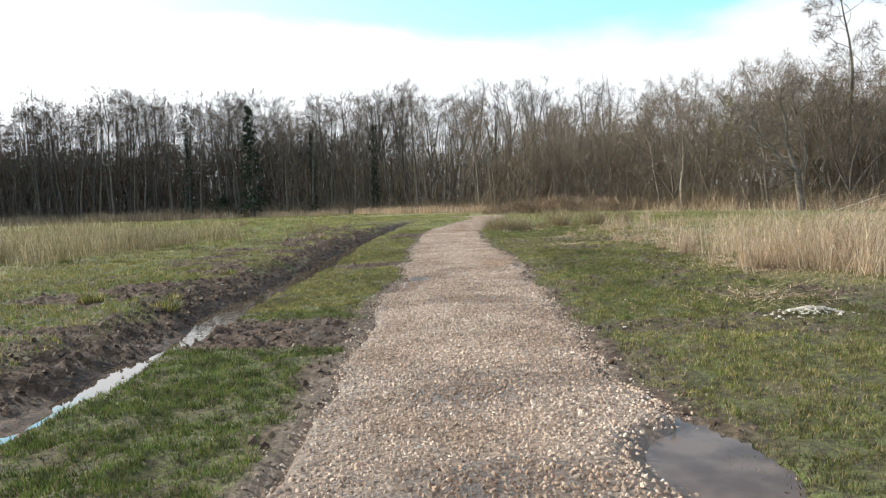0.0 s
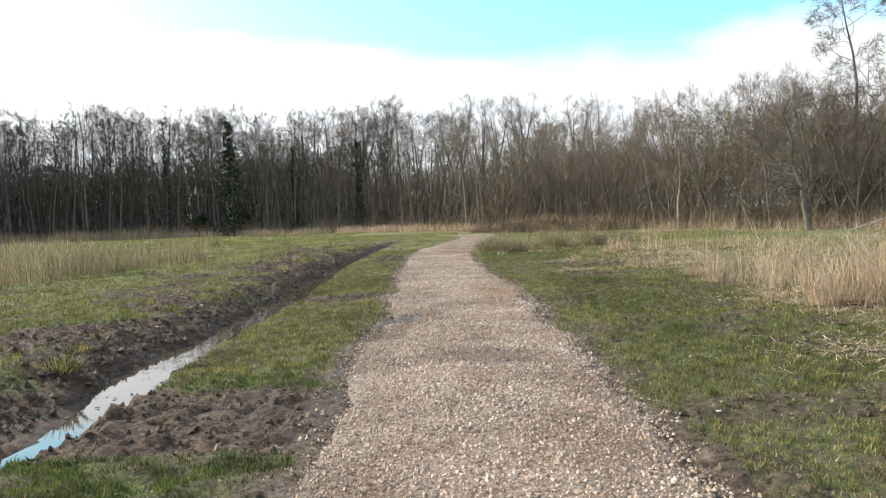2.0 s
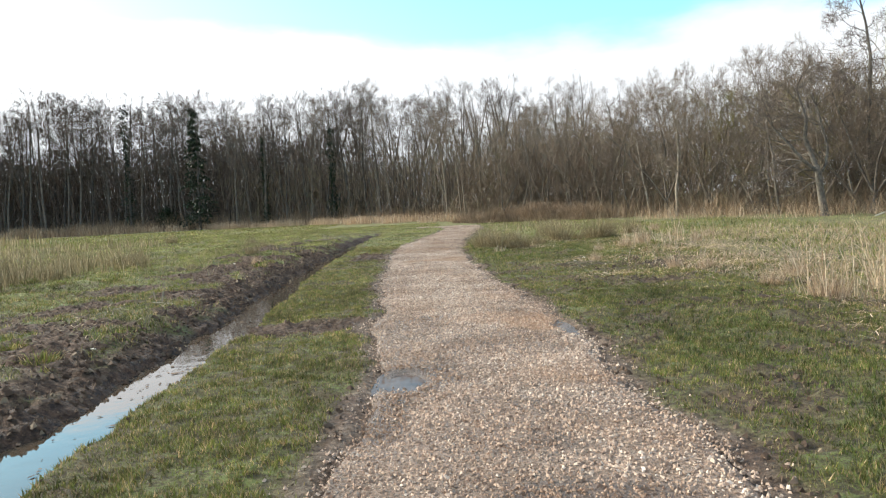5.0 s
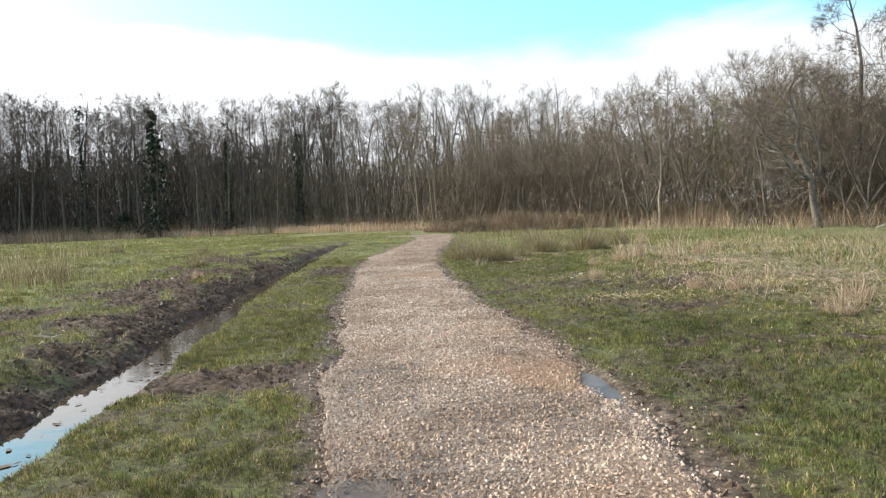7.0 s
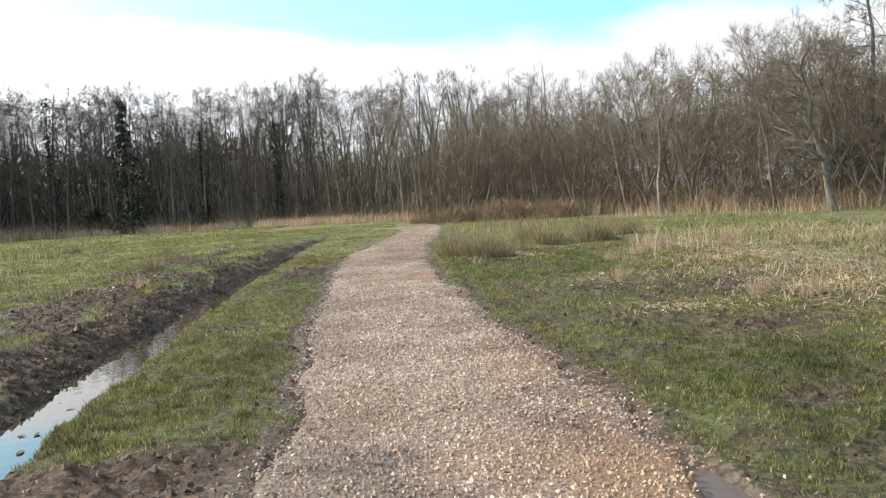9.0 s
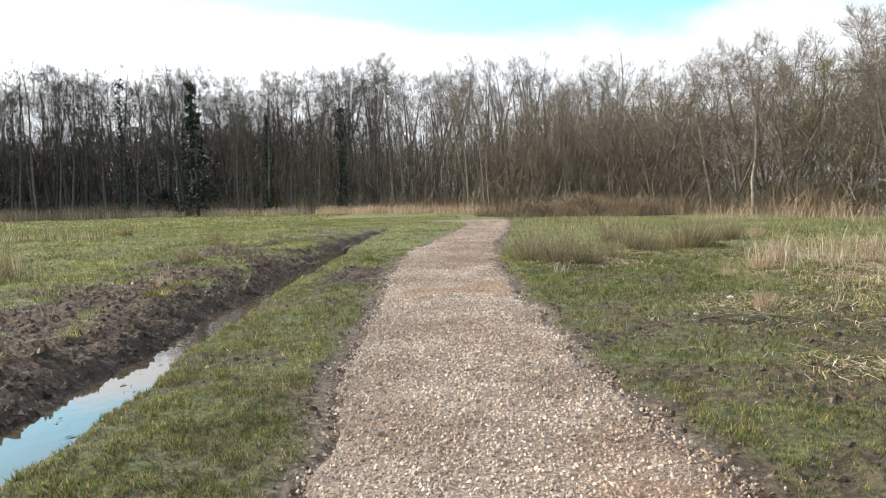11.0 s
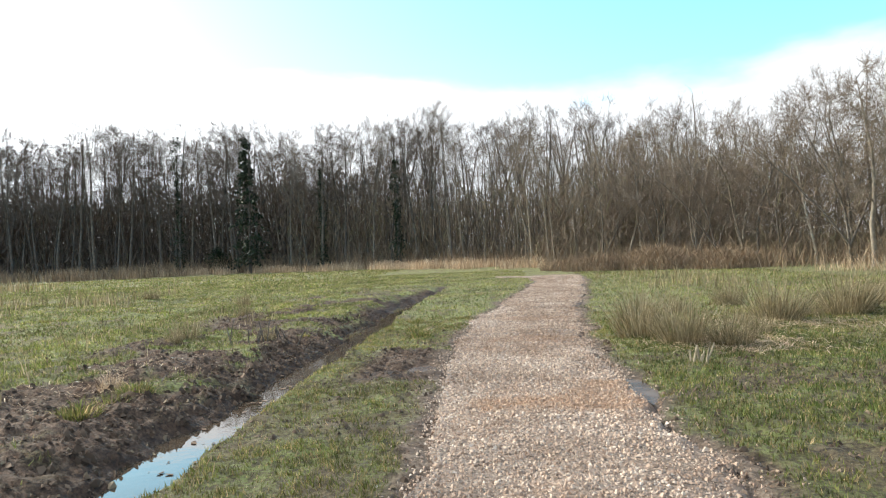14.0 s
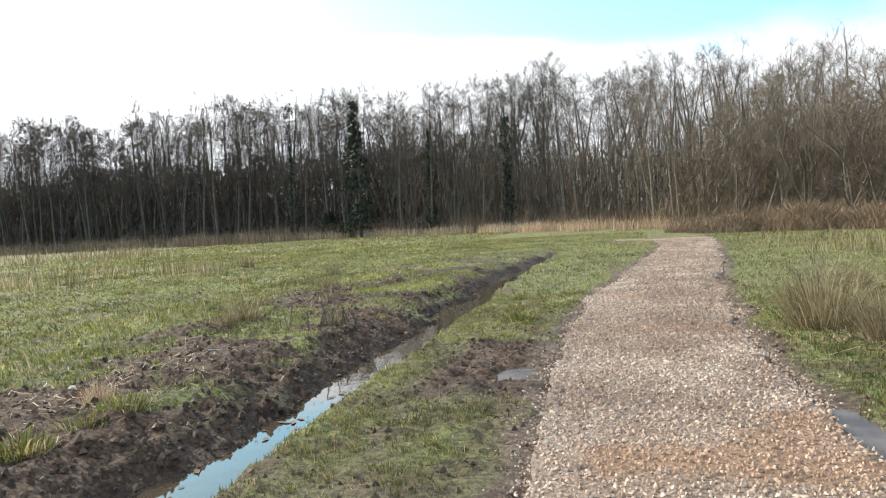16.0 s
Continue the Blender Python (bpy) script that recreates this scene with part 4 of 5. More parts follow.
SLIM = [grow(500 + k, h, c, wd, nb, r0, flare=fl) for k, (h, c, wd, nb, r0, fl) in enumerate([(16, 0.44, 2.7, 17, 0.15, (1.2, 0.6)), (16.5, 0.50, 2.4, 16, 0.14, (1.1, 0.5)), (15.5, 0.36, 2.6, 18, 0.16, (1.25, 0.7)), (16.3, 0.55, 2.8, 15, 0.17, (1.2, 0.75)), (15.3, 0.42, 2.3, 16, 0.12, (1.0, 0.5)), (15.8, 0.48, 3.0, 17, 0.16, (1.3, 0.8))])]
ASH = [grow(520 + k, h, 0.46, 2.6, 22, 0.22, fork=f, flare=(0.75, 0.3), rise=0.10, twig_rise=0.45, twig_w=0.016) for k, (h, f) in enumerate([(18, 3), (19, 4), (17, 3)])]
PALE = [grow(530 + k, h, c, 2.1, 15, r0, flare=(0.9, 0.4), wobble=0.06, lean=0.07, rise=0.08) for k, (h, c, r0) in enumerate([(15.5, 0.45, 0.13), (16.2, 0.52, 0.12), (15.0, 0.40, 0.14)])]
LOW = [grow(540 + k, h, c, wd, nb, r0, fork=f, flare=(1.2, 0.6), wobble=0.12, lean=0.09, twig_w=0.012, twig_len=0.7, twigs=6) for k, (h, c, wd, nb, r0, f) in enumerate([(10.3, 0.22, 2.2, 17, 0.10, 0), (9.6, 0.10, 1.9, 18, 0.10, 3), (10.4, 0.30, 2.0, 16, 0.11, 0), (8.8, 0.08, 1.9, 18, 0.09, 3)])]

LABEL_SLIM = "tall slender leafless tree with grey bark at the wood's edge"
LABEL_ASH = "tall leafless ash with forking upswept limbs"
LABEL_PALE = "tall thin leafless tree with sunlight painted into its pale trunk"
LABEL_LOW = "low bushy leafless tree with sunlight painted into its brown twigs"
# pale and low trees wear twigs with sunlight painted into the colour
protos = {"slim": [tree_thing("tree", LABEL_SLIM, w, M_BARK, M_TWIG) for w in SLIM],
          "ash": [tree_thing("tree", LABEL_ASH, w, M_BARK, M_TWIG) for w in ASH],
          "pale": [tree_thing("tree", LABEL_PALE, w, M_BARK_PALE, M_TWIG_SUN_PAINTED) for w in PALE],
          "low": [tree_thing("tree", LABEL_LOW, w, M_BARK_OAK, M_TWIG_SUN_PAINTED) for w in LOW]}
used = set()


def plant(kind, k, x, y, s, turn, tall=1.0):
    src = protos[kind][k % len(protos[kind])]
    m = pose(x, y, float(ground_z(np.array([x]), np.array([y]))[0]), 0, 0, turn)
    if src.name not in used:
        used.add(src.name)
        ob = src
        ob.matrix_basis = m
    else:
        ob = copy_thing(src, m)
    ob.scale = (s, s, s * tall)
    ob["group"] = "trees of the wood"
    return ob


rt = np.random.default_rng(77)
OWN = [(-27.4, 89.0), (-28, 92), (-38.7, 97), (-10.8, 85.5), (19.4, 40), (24.2, 43), (25.5, 41.8), (28.5, 44), (15.7, 49.5), (15.75, 55), (19.5, 49.5)]
for d0, d1, gap in ((0.3, 3.5, 1.35), (3.5, 8.0, 1.6), (8.0, 13.0, 2.2)):
    s = 32.0
    while s < 207:
        x, y = (float(v) for v in along(s, d0 + (d1 - d0) * rt.random()))
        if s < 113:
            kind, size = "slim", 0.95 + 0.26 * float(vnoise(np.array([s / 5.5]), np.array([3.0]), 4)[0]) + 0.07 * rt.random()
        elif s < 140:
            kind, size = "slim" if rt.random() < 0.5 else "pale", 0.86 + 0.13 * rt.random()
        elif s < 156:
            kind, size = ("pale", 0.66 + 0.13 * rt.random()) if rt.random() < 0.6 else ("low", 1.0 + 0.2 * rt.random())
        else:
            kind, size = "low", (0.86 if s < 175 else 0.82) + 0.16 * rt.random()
        size *= float(np.interp(s, (100, 106, 112, 116, 138, 144, 158, 164, 174, 182), (1, 0.93, 0.93, 1, 1, 0.93, 0.93, 1.04, 1.04, 1.06)))
        k, turn, tall = int(rt.integers(0, 60)), float(rt.random() * 360), 0.95 + 0.1 * float(rt.random())
        thin = 118 < s < 158 and d0 > 1 and rt.random() < 0.45
        if not thin and min(math.hypot(x - a, y - c) for a, c in OWN) > 1.1:
            plant(kind, k, x, y, size, turn, tall)
        s += gap * (0.6 + 0.8 * rt.random())
for k, (x, y, s) in enumerate([(-13, 99, 0.98), (-8, 97, 1.0), (-2, 101, 1.0), (3, 98, 1.02), (7, 103, 1.04), (11, 99, 1.0), (15, 104, 0.98), (20, 101, 0.95), (-5, 95, 0.95), (25, 98, 0.95), (-10, 92, 0.92), (0, 90, 0.92), (5, 88, 0.88), (9, 91, 0.95), (13, 93, 0.95), (-16, 95, 0.95), (17, 96, 0.95), (-44, 106, 1.05), (-48, 107, 1.0)]):
    plant("ash", k, x, y, s * 0.94, k * 77.0)


# trees that stand out from the rest
def lone(name, label, w, x, y, bark, twig, turn=0, extra=()):
    ob = tree_thing(name, label, w, bark, twig, extra, True)
    ob.matrix_basis = pose(x, y, float(ground_z(np.array([x]), np.array([y]))[0]) - 0.15, 0, 0, turn)
    return ob


def gnarled_oak():
    """A leaning trunk that forks low, long level limbs to one side and a domed head swept the same way."""
    w = Wood(601)
    r = w.r
    o = dict(kids=(6, 4), ratio=0.48, wob=0.24, rise=0.02, twigs=6, twig_len=0.45, twig_w=0.010, sides=5, bare=0.3)
    base = [np.array(p, float) for p in ((0.22, 0, -0.3), (0.16, 0, 0.4), (0.04, 0.04, 1.2), (-0.04, 0, 1.9), (-0.06, -0.04, 2.4))]
    w.tube(base, [0.26, 0.19, 0.165, 0.16, 0.15], 9)
    stem = [np.array(p, float) for p in ((-0.06, -0.04, 2.3), (-0.32, 0.1, 3.1), (-0.62, 0.0, 4.0), (-0.55, -0.1, 4.9), (-0.78, 0.05, 5.8), (-0.95, 0.1, 6.4))]
    w.tube(stem, [0.13, 0.115, 0.10, 0.085, 0.06, 0.035], 7)
    arm = [np.array(p, float) for p in ((-0.08, -0.04, 2.35), (-0.7, -0.3, 2.9), (-1.25, -0.4, 3.7), (-1.9, -0.3, 4.5), (-2.3, -0.3, 5.2))]
    w.tube(arm, [0.10, 0.085, 0.075, 0.06, 0.04], 6)
    back = [np.array(p, float) for p in ((-0.02, 0.05, 2.2), (0.28, 0.2, 2.7), (0.34, 0.3, 3.5), (0.10, 0.3, 4.6), (-0.10, 0.4, 5.6))]
    w.tube(back, [0.085, 0.08, 0.07, 0.055, 0.035], 6)
    for k in range(13):
        a = math.radians(180 + r.normal(0, 34))
        src = (base[3], base[4], stem[1], stem[2], arm[1], arm[2])[k % 6]
        bough(w, src, np.array([math.cos(a), math.sin(a), 0.05 + 0.35 * r.random()]), 2.1 + 1.3 * r.random(), 0.036, 0, o)
    for k in range(22):
        a = math.radians(180 + r.normal(0, 85))
        src = (stem[3], stem[4], stem[5], arm[3], arm[4], back[3], back[4])[k % 7]
        bough(w, src, np.array([math.cos(a), math.sin(a), 0.35 + 0.75 * r.random()]), 1.5 + 0.8 * r.random(), 0.034, 0, dict(o, twigs=9))
    return w


def crooked_stem():
    """A bare leaning stem with a bent head and few side shoots."""
    w = Wood(608)
    pts = [np.array(p, float) for p in ((0.7, 0, -0.3), (0.3, 0, 1.2), (-0.1, 0.1, 2.4), (-0.7, 0.1, 3.9), (-1.25, 0, 5.2), (-1.15, 0, 5.9), (-1.4, 0, 6.7))]
    w.tube(pts, [0.12, 0.10, 0.095, 0.085, 0.075, 0.06, 0.03], 7)
    for k in range(6):
        bough(w, pts[3 + k % 4], np.array([w.r.normal(), w.r.normal(), 0.9]), 1.2, 0.03, 0, dict(FINE, kids=(4, 3), twigs=7, twig_len=0.4, twig_w=0.015))
    return w


HERO = dict(kids=(6, 5), ratio=0.48, wob=0.32, rise=0.03, twigs=8, twig_len=0.5, twig_w=0.012, sides=5, bare=0.35)
lone("tree", "gnarled spreading oak with low crooked limbs", gnarled_oak(), 19.4, 40, M_BARK_OAK, M_TWIG, -31)
lone("tree", "tall open-crowned leafless tree above the thicket", grow(602, 15.0, 0.45, 2.9, 20, 0.16, flare=(1.5, 0.7), wobble=0.07, **dict(HERO, twigs=11, twig_w=0.015)), 24.2, 43, M_BARK, M_TWIG, 20)
lone("tree", "bare leaning crooked stem with a pale trunk", crooked_stem(), 25.5, 41.8, M_BARK_PALE, M_TWIG, -35)
lone("tree", "tall open-crowned leafless tree above the thicket", grow(607, 14.5, 0.42, 3.2, 20, 0.17, flare=(1.4, 0.6), wobble=0.06, **dict(HERO, twigs=11, twig_w=0.015)), 28.5, 44, M_BARK, M_TWIG, 120)
lone("tree", "slender pale-barked tree with a crooked trunk", grow(603, 9.4, 0.34, 2.0, 15, 0.12, flare=(1.2, 0.6), wobble=0.11, **HERO), 15.7, 49.5, M_BARK_PALE, M_TWIG_SUN_PAINTED, 200)
lone("birch_tree", "thin young birch with a pale cream trunk", grow(604, 7.5, 0.45, 1.0, 12, 0.075, flare=(0.9, 0.4), twig_w=0.014, twig_len=0.5), 15.75, 55, M_BIRCH, M_TWIG_SUN_PAINTED, 0)
lone("willow_tree", "budding yellow-green sallow among bare trees", grow(605, 7.5, 0.1, 2.0, 20, 0.09, fork=3, rise=0.10), 19.5, 49.5, M_BARK_PALE, M_SALLOW, 0)
lone("willow_tree", "budding yellow-green sallow among bare trees", grow(606, 6.5, 0.1, 1.9, 20, 0.08, fork=3, rise=0.10), 22.2, 45.5, M_BARK_PALE, M_SALLOW, 0)


def spruce():
    """Dark evergreen: a spire of drooping tiers."""
    w = Wood(611)
    tr = w.line((0, 0, -0.3), (0.02, 0, 1), 15.0, 10, 0.01, 0.05)
    w.tube(tr, np.linspace(0.2, 0.02, 11), 6)
    w.twigs(tr[3:], 200, 1.2, 0.04, 0.9, -0.3)
    r = w.r
    vs, fs, base = [], [], 0
    for k in range(130):
        t = 0.10 + 0.88 * r.random()
        L = (0.3 + 2.5 * (1 - t) ** 0.9) * (0.5 + 0.6 * r.random())
        a = r.random() * 6.283
        p = np.array([0, 0, 15.0 * t - 0.3])
        line = [p, p + np.array([np.cos(a) * L * 0.6, np.sin(a) * L * 0.6, 0.05 * L]), p + np.array([np.cos(a) * L, np.sin(a) * L, -0.25 * L])]
        v, f = leaf_cloud(line, 26, lambda u: 0.34 - 0.2 * u, 0.16, 700 + k, 0.5)
        vs.append(v), fs.append(f + base)
        base += len(v)
    return w, mesh_from("foliage", np.concatenate(vs), np.concatenate(fs), M_IVY)


w, leaves = spruce()
lone("spruce_tree", "dark green spruce spire among bare trees", w, -27.4, 89.0, M_BARK, M_TWIG, 0, (("foliage", leaves, "dark evergreen sprays"),))
for k, (x, y, h, top, rad) in enumerate([(-38.7, 96.5, 19.0, 0.86, 0.9), (-10.8, 85.5, 14.5, 0.75, 0.75), (-19.5, 89.5, 15.5, 0.7, 0.6), (-33.5, 95.0, 14.0, 0.22, 1.4)]):
    w = grow(620 + k, h, 0.6, 2.2, 13, 0.2, flare=(1.3, 0.7), wobble=0.02)
    stem = np.array([[0, 0, z] for z in np.linspace(0.3, h * top, 9)])
    v, f = leaf_cloud(stem, 1500, lambda u: rad * (0.75 + 0.35 * np.sin(u * 9 + k)) * (1 - 0.45 * u), 0.13, 640 + k)
    lone("tree", "tall bare tree with a trunk thick with dark ivy", w, x, y, M_BARK, M_TWIG, k * 50, (("ivy", mesh_from("ivy", v, f, M_IVY), "dense dark green ivy"),))


# trees deeper in the wood, too many to tell apart
def deep_wood():
    r = np.random.default_rng(88)
    vs, fs, ts, base = [], [], [], 0
    packs = [w.arrays() for w in SLIM[:5] + LOW]
    for _ in range(110):
        s, d = 30 + 180 * r.random(), 13 + 22 * r.random()
        x, y = along(s, d)
        if 118 < s < 158 and r.random() < 0.5:
            continue
        v, f, t = packs[r.integers(0, 5) if s < 150 else r.integers(5, 9)]
        a, c = r.random() * 6.283, 0.8 + 0.3 * r.random()
        rot = np.array([[np.cos(a), -np.sin(a), 0], [np.sin(a), np.cos(a), 0], [0, 0, 1]]) * c
        vs.append(v @ rot.T + np.array([x, y, 0.0]))
        fs.append(f + base)
        base += len(v)
        ts.append(t[: len(t) // 2 // 3 * 3] @ rot.T + np.array([x, y, 0.0]))
    tri = np.concatenate(fs)
    tri = np.concatenate([tri[:, :3], tri[:, [0, 2, 3]]])
    t = np.concatenate(ts)
    return mesh_from("wood", np.concatenate(vs + [t]), np.concatenate([tri, base + np.arange(len(t)).reshape(-1, 3)]), M_TWIG)


tagged(new("deep_wood", deep_wood()), "leafless grey-brown woodland behind the first trees", "woodland", kind="stuff")

def thicket(n, s0, s1, d0, d1, z0, z1, length, width, rise, seed):
    """Loose twigs of saplings and shrubs filling the space between the trunks."""
    r = np.random.default_rng(seed)
    x, y = along(s0 + (s1 - s0) * r.random(n), d0 + (d1 - d0) * r.random(n))
    top = z1 * (0.55 + 0.75 * fbm(x, y, 4.0, 3, 230))
    z = z0 + (top - z0) * r.random(n) ** 1.35
    p = np.stack([x, y, z], -1)
    d = r.normal(0, 0.55, (n, 3)) + np.array([0, 0, rise])
    d /= np.linalg.norm(d, axis=1, keepdims=True)
    side = np.cross(d, r.normal(0, 1, (n, 3)))
    side /= np.linalg.norm(side, axis=1, keepdims=True) + 1e-9
    L = length * (0.5 + r.random(n))[:, None]
    w = width * (0.6 + 0.8 * r.random(n))[:, None] / 2
    return np.stack([p - d * L * 0.5 - side * w, p - d * L * 0.5 + side * w, p + d * L * 0.5], 1).reshape(-1, 3), np.arange(3 * n).reshape(-1, 3)


def mound(cx, cy, rad, high, n, seed):
    """A rounded heap of arching stems."""
    r = np.random.default_rng(seed)
    a, q = r.random(n) * 6.283, rad * np.sqrt(r.random(n))
    xy = np.stack([cx + np.cos(a) * q, cy + np.sin(a) * q], -1)
    h = high * (1 - 0.75 * (q / rad) ** 2) * (0.5 + 0.6 * r.random(n))
    return blades(xy, ground_z(xy[:, 0], xy[:, 1]) - 0.02, h, 0.018 + 0.016 * r.random(n), 0.3 + 0.9 * r.random(n), r, True)


under = joined("understory", [
    stand(5000, edge_zone(30, 156, 1, 30), 5.0, 11.0, 0.09, 0.10, 330),
    thicket(62000, 22, 118, 1.0, 26, 0.2, 11.5, 1.5, 0.090, 1.1, 331),
    thicket(56000, 22, 122, 8.0, 34, 0.2, 13.0, 1.7, 0.12, 1.2, 329),
], M_UNDER)
tagged(new("understory", under), "dark tangle of saplings and brushwood inside the wood", "undergrowth", kind="stuff")
brush = joined("brush", [
    stand(12000, edge_zone(20, 112, -13, -2), 0.7, 1.5, 0.05, 0.4, 314),
    stand(11000, edge_zone(30, 142, -2.0, 2.5), 0.6, 2.2, 0.035, 0.7, 333),
    stand(15000, edge_zone(136, 212, -2.6, 5.0), 0.4, 1.8, 0.020, 1.0, 334),
    mound(5.2, 58.6, 2.2, 1.2, 2600, 336),
    mound(8.2, 57.6, 2.6, 1.7, 3200, 337),
    mound(11.2, 55.4, 2.2, 1.4, 2200, 338),
    mound(3.4, 60.8, 1.6, 0.9, 1500, 339),
], M_BRUSH)
tagged(new("thicket", joined("thicket", [thicket(44000, 116, 158, 1.0, 26, 0.2, 8.0, 1.4, 0.06, 1.2, 328), thicket(110000, 150, 214, 0.8, 18, 0.2, 8.2, 1.25, 0.028, 0.9, 332)], M_THICKET)), "olive-brown tangle of bare saplings between the trees", "undergrowth", kind="stuff")
tagged(new("bramble_thicket", brush), "brown leafless bramble thicket along the foot of the trees", "brambles", kind="stuff")


# ---- small things lying about ----
def ground_at(x, y):
    return float(ground_z(np.array([x]), np.array([y]))[0])


def stone_mesh(seed, size):
    """A worn lump with uneven rounded faces."""
    bm = bmesh.new()
    bmesh.ops.create_icosphere(bm, subdivisions=1, radius=size)
    r = np.random.default_rng(seed)
    off = Vector(r.random(3) * 30)
    for v in bm.verts:
        k = 1 + 0.8 * noise.noise(v.co / size * 1.4 + off)
        v.co = Vector((v.co.x * k * 1.25, v.co.y * k * 0.9, v.co.z * k * 0.6))
    m = bpy.data.meshes.new("stone")
    bm.to_mesh(m)
    bm.free()
    m.materials.append(M_WHITE)
    return m


STONES = [stone_mesh(900 + k, 1.0) for k in range(4)]
for k, (x, y, size) in enumerate([(-3.54, 14.05, 0.042), (-3.76, 14.6, 0.035), (-5.34, 25.9, 0.055), (-5.9, 27.1, 0.05), (-4.95, 26.4, 0.035), (-3.4, 12.0, 0.03), (-3.55, 22.0, 0.035), (-4.1, 17.6, 0.04), (-4.6, 16.2, 0.03), (-3.6, 19.4, 0.03), (4.05, 23.4, 0.06), (4.3, 23.1, 0.045), (3.7, 22.8, 0.05), (3.2, 22.3, 0.04), (3.0, 9.4, 0.02), (2.6, 7.6, 0.02), (3.6, 24.6, 0.03), (4.6, 24.0, 0.04), (-2.1, 20.4, 0.03), (-1.6, 9.9, 0.02)]):
    ob = new("stone", STONES[k % 4])
    ob.matrix_basis = pose(x, y, ground_at(x, y) + size * 0.15, 0, 0, k * 73) @ Matrix.Scale(size * 0.75, 4)
    tagged(ob, "small pale limestone lump lying in the mud", "stone", "loose stones")


def stub_mesh(seed, high, rad):
    """A cut stem with a slanting top."""
    w = Wood(seed)
    pts = w.line((0, 0, -0.05), (w.r.normal() * 0.25, w.r.normal() * 0.25, 1), high, 3, 0.06, 0.0)
    w.tube(pts, [rad * 1.2, rad, rad * 0.9, rad * 0.75], 6)
    v, f = w.solid()
    cap = np.array([[len(v) - 6, len(v) - 5, len(v) - 4, len(v) - 3], [len(v) - 3, len(v) - 2, len(v) - 1, len(v) - 6]])
    return mesh_from("stub", v, np.concatenate([f, cap]), M_STUB)


STUBS = [stub_mesh(920 + k, 0.16 + 0.05 * k, 0.012 + 0.003 * (k % 3)) for k in range(5)]
r = np.random.default_rng(931)
STUB_AT = [(2.35 + 0.28 * r.normal() * 0.5, 27.0 + 0.12 * r.normal()) for _ in range(8)] + [(7.2 + 0.35 * r.normal(), 25.0 + 0.5 * r.normal()) for _ in range(8)] + [(6.1 + 0.6 * r.normal(), 21.6 + 0.6 * r.normal()) for _ in range(9)] + [(7.0 + 0.3 * r.normal(), 26.6 + 0.3 * r.normal()) for _ in range(5)] + [(-4.42, 18.06), (-4.6, 18.5), (-4.2, 17.7)]
for k, (x, y) in enumerate(STUB_AT):
    ob = new("cut_stem", STUBS[k % 5])
    ob.matrix_basis = pose(float(x), float(y), ground_at(x, y), 0, 0, k * 51)
    tagged(ob, "short pale cut stem standing out of the turf", "plant stub", "cut stems")

DARK = []
for k in range(4):
    m = stub_mesh(940 + k, 0.3 + 0.05 * k, 0.010)
    m.materials[0] = M_BARK
    DARK.append(m)
for k in range(14):
    x, y = -4.15 + 0.28 * r.normal(), 29.5 + 0.35 * r.normal()
    ob = new("dead_stalk", DARK[k % 4])
    ob.matrix_basis = pose(float(x), float(y), ground_at(x, y), 0, 0, k * 51)
    tagged(ob, "dark dead stalk leaning on the ditch bank", "plant stub", "dead stalks")


def stick_mesh(seed, length, rad, bark):
    """A crooked fallen stick with a side spur."""
    w = Wood(seed)
    pts = w.line((0, 0, 0), (1, 0, 0.02), length, 5, 0.10, 0.0)
    w.tube(pts, np.linspace(rad, rad * 0.45, 6), 5)
    spur = w.line(pts[2], (0.7, 0.6, 0.1), length * 0.3, 2, 0.1, 0.0)
    w.tube(spur, [rad * 0.6, rad * 0.4, rad * 0.15], 4)
    return mesh_from("stick", *w.solid(), bark)


STICKS = [stick_mesh(950, 0.5, 0.010, M_BIRCH), stick_mesh(951, 0.35, 0.008, M_BARK), stick_mesh(952, 0.9, 0.012, M_BARK_PALE)]
for k, (x, y, turn, which) in enumerate([(-4.3, 17.6, 20, 0), (-4.9, 15.0, 150, 1), (-4.3, 16.9, 70, 1), (3.1, 21.9, -10, 2), (3.6, 21.5, 8, 2), (4.2, 21.9, 170, 2), (3.8, 19.6, 40, 0), (-4.1, 25.6, 110, 1), (-5.0, 27.6, 30, 0), (7.3, 25.2, 15, 2), (6.8, 24.6, 120, 0), (7.9, 26.2, 70, 2), (3.0, 28.1, 30, 2), (-2.6, 21.2, 80, 1), (-3.0, 23.6, 60, 1), (5.4, 20.8, 20, 0)]):
    ob = new("stick", STICKS[which])
    ob.matrix_basis = pose(x, y, ground_at(x, y) + 0.012, 0, 0, turn)
    tagged(ob, "thin crooked fallen stick lying on the ground", "stick", "fallen sticks")

log = stick_mesh(955, 3.4, 0.035, M_BIRCH)
ob = new("fallen_branch", log)
ob.matrix_basis = pose(19.0, 35.2, ground_at(19.0, 35.2) + 0.15, 0, -16, 10)
tagged(ob, "pale fallen branch propped in the reeds", "branch")


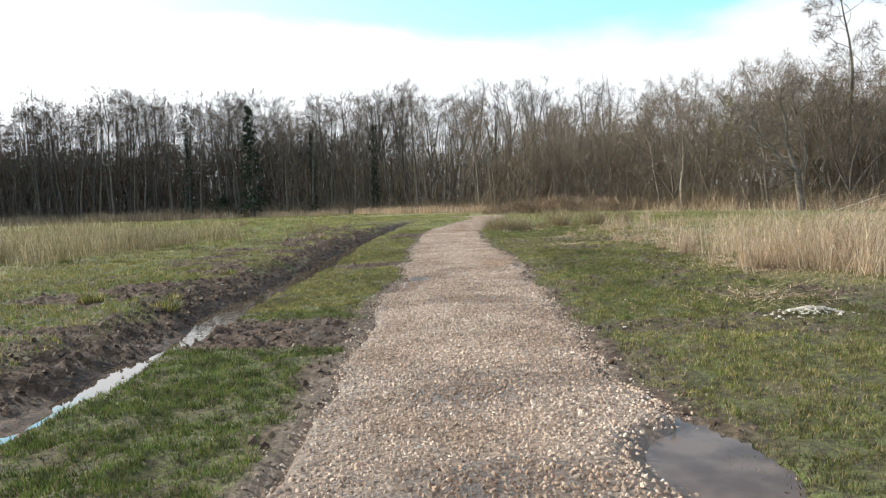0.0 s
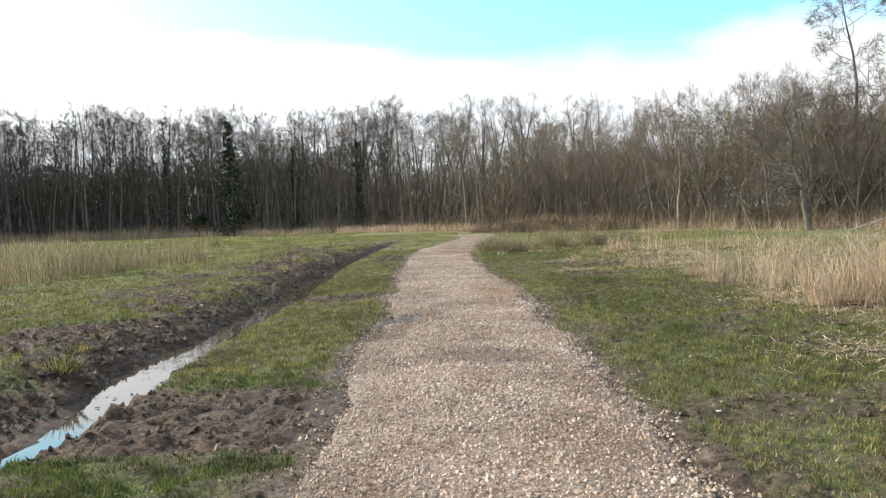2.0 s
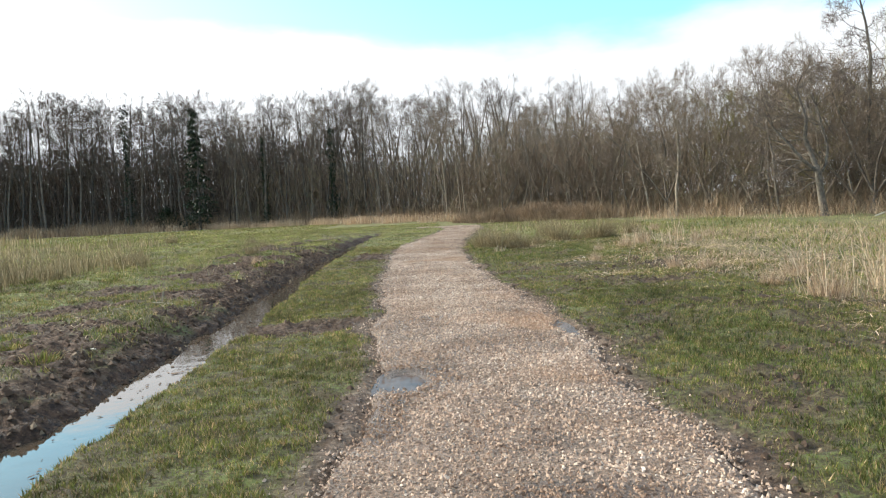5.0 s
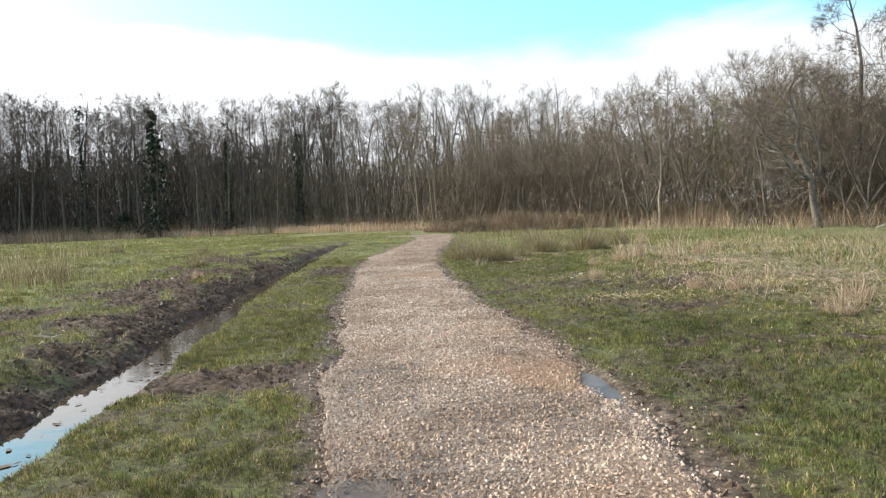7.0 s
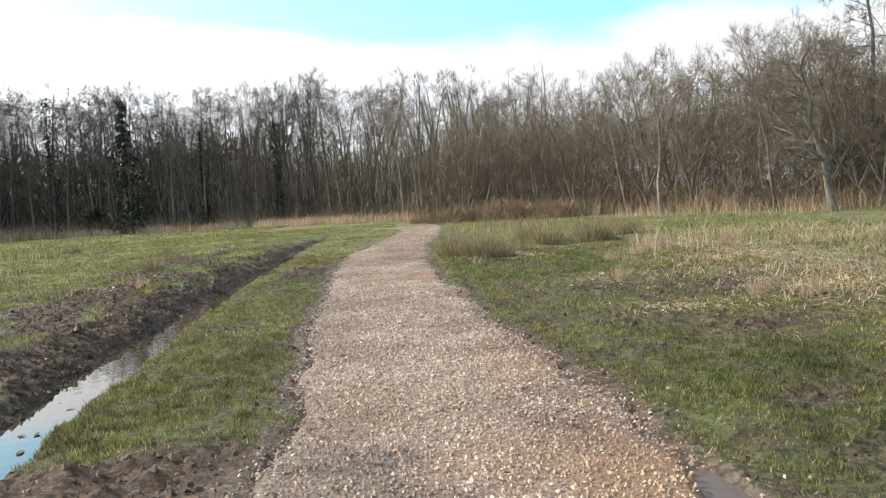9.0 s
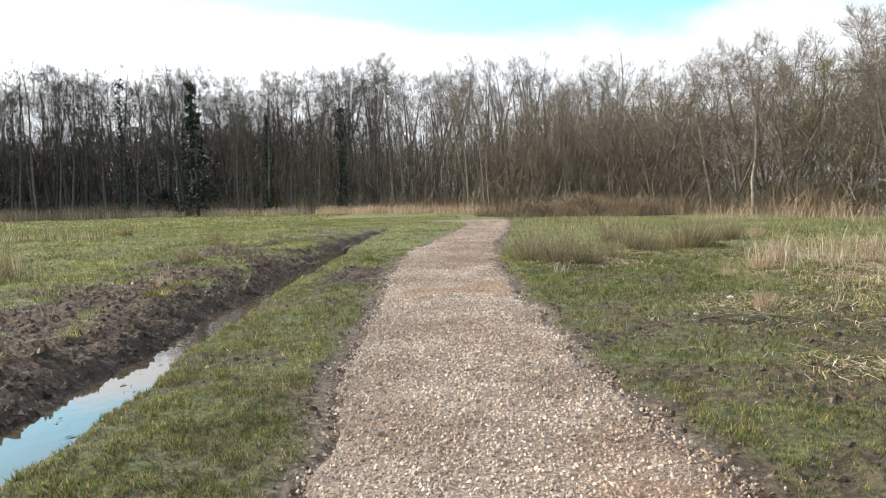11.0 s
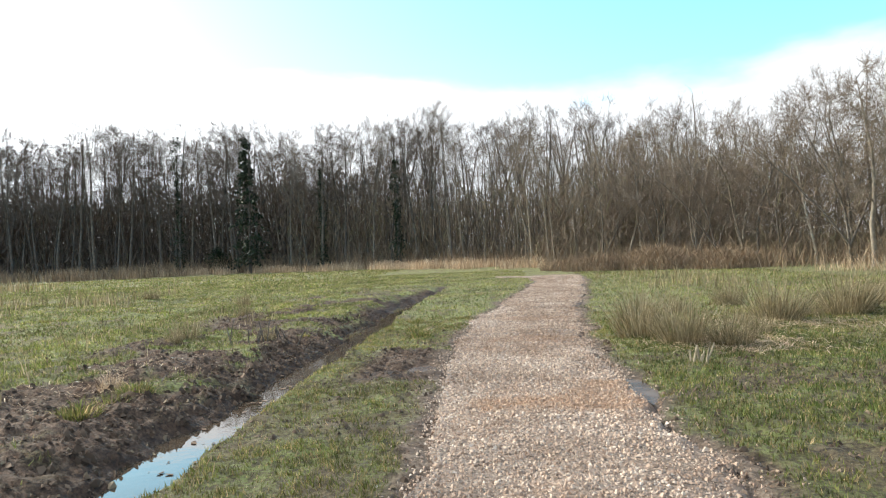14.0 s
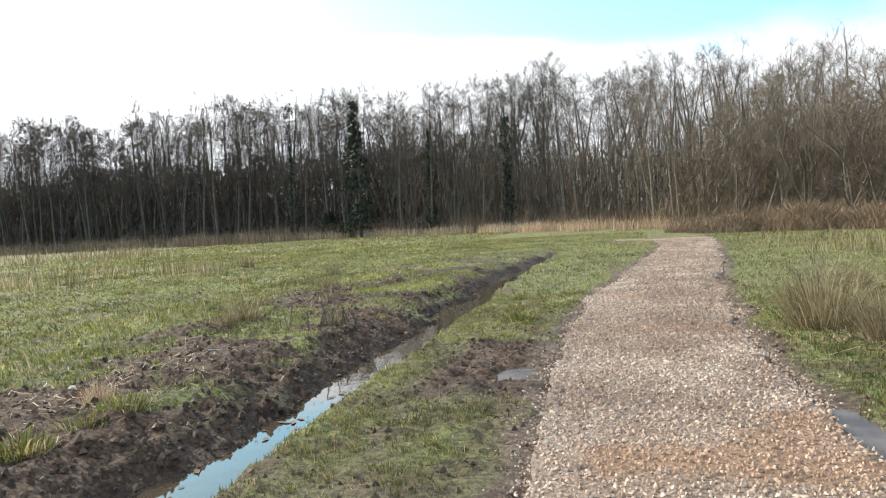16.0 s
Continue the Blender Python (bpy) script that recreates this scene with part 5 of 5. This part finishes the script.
def litter(cx, cy, rx, ry, n, seed, long=0.16):
    """Flattened dry stems lying every way."""
    r = np.random.default_rng(seed)
    x, y = cx + rx * r.normal(0, 0.5, n), cy + ry * r.normal(0, 0.5, n)
    a, L, w = r.random(n) * 6.283, long * (0.4 + r.random(n)), 0.004 + 0.006 * r.random(n)
    d, q = np.stack([np.cos(a), np.sin(a)], -1), np.stack([-np.sin(a), np.cos(a)], -1)
    z = ground_z(x, y) + 0.008 + 0.03 * r.random(n)
    p = np.stack([x, y], -1)
    pts = [np.concatenate([p + d * L[:, None] * e + q * w[:, None] * f, (z + g)[:, None]], -1) for e, f, g in ((-0.5, -0.5, 0), (0.5, -0.5, 0.02), (0.5, 0.5, 0.02), (-0.5, 0.5, 0))]
    v = np.stack(pts, 1).reshape(-1, 3)
    i = np.arange(4 * n).reshape(-1, 4)
    return v, np.concatenate([i[:, :3], i[:, [0, 2, 3]]])


straw = joined("straw", [
    litter(6.6, 20.5, 2.2, 3.0, 2400, 961, 0.16), litter(7.6, 25.2, 1.8, 1.6, 1700, 962, 0.2), litter(3.9, 19.7, 0.8, 0.5, 350, 963, 0.12), litter(4.0, 22.6, 1.0, 1.2, 700, 964, 0.12),
    litter(3.4, 28.0, 0.8, 0.5, 500, 965, 0.14), litter(3.1, 28.7, 1.1, 1.0, 900, 972, 0.4), litter(4.6, 30.6, 1.6, 1.0, 700, 973, 0.35), litter(6.0, 13.0, 1.2, 2.5, 1500, 966, 0.2), litter(-5.0, 26.2, 1.0, 1.6, 350, 967, 0.1), litter(-4.4, 16.0, 0.9, 2.5, 160, 968, 0.1), litter(4.8, 9.2, 0.9, 0.8, 500, 969), litter(9.0, 20.0, 3.0, 5.0, 2600, 970, 0.2), litter(10.5, 28.0, 5.0, 7.0, 4200, 971, 0.25),
], M_STRAW)
tagged(new("cut_straw", straw), "flattened pale straw litter on the grass", "straw", kind="stuff")


def chip_heap():
    r = np.random.default_rng(975)
    n = 260
    q = r.normal(0, 0.5, (n, 2)) * np.array([0.34, 0.22])
    xy = q + np.array([4.72, 7.95])
    d = np.hypot(q[:, 0] / 0.34, q[:, 1] / 0.22)
    z = ground_z(xy[:, 0], xy[:, 1]) + 0.07 * np.exp(-d * d * 1.5) + 0.01
    v, f = chips(xy, z, 0.012 + 0.02 * r.random(n), 0.5, r)
    return mesh_from("chips", v, f, M_WHITE)


tagged(new("wood_chip_heap", chip_heap()), "small heap of pale wood chips on the turf", "wood chips", kind="stuff")
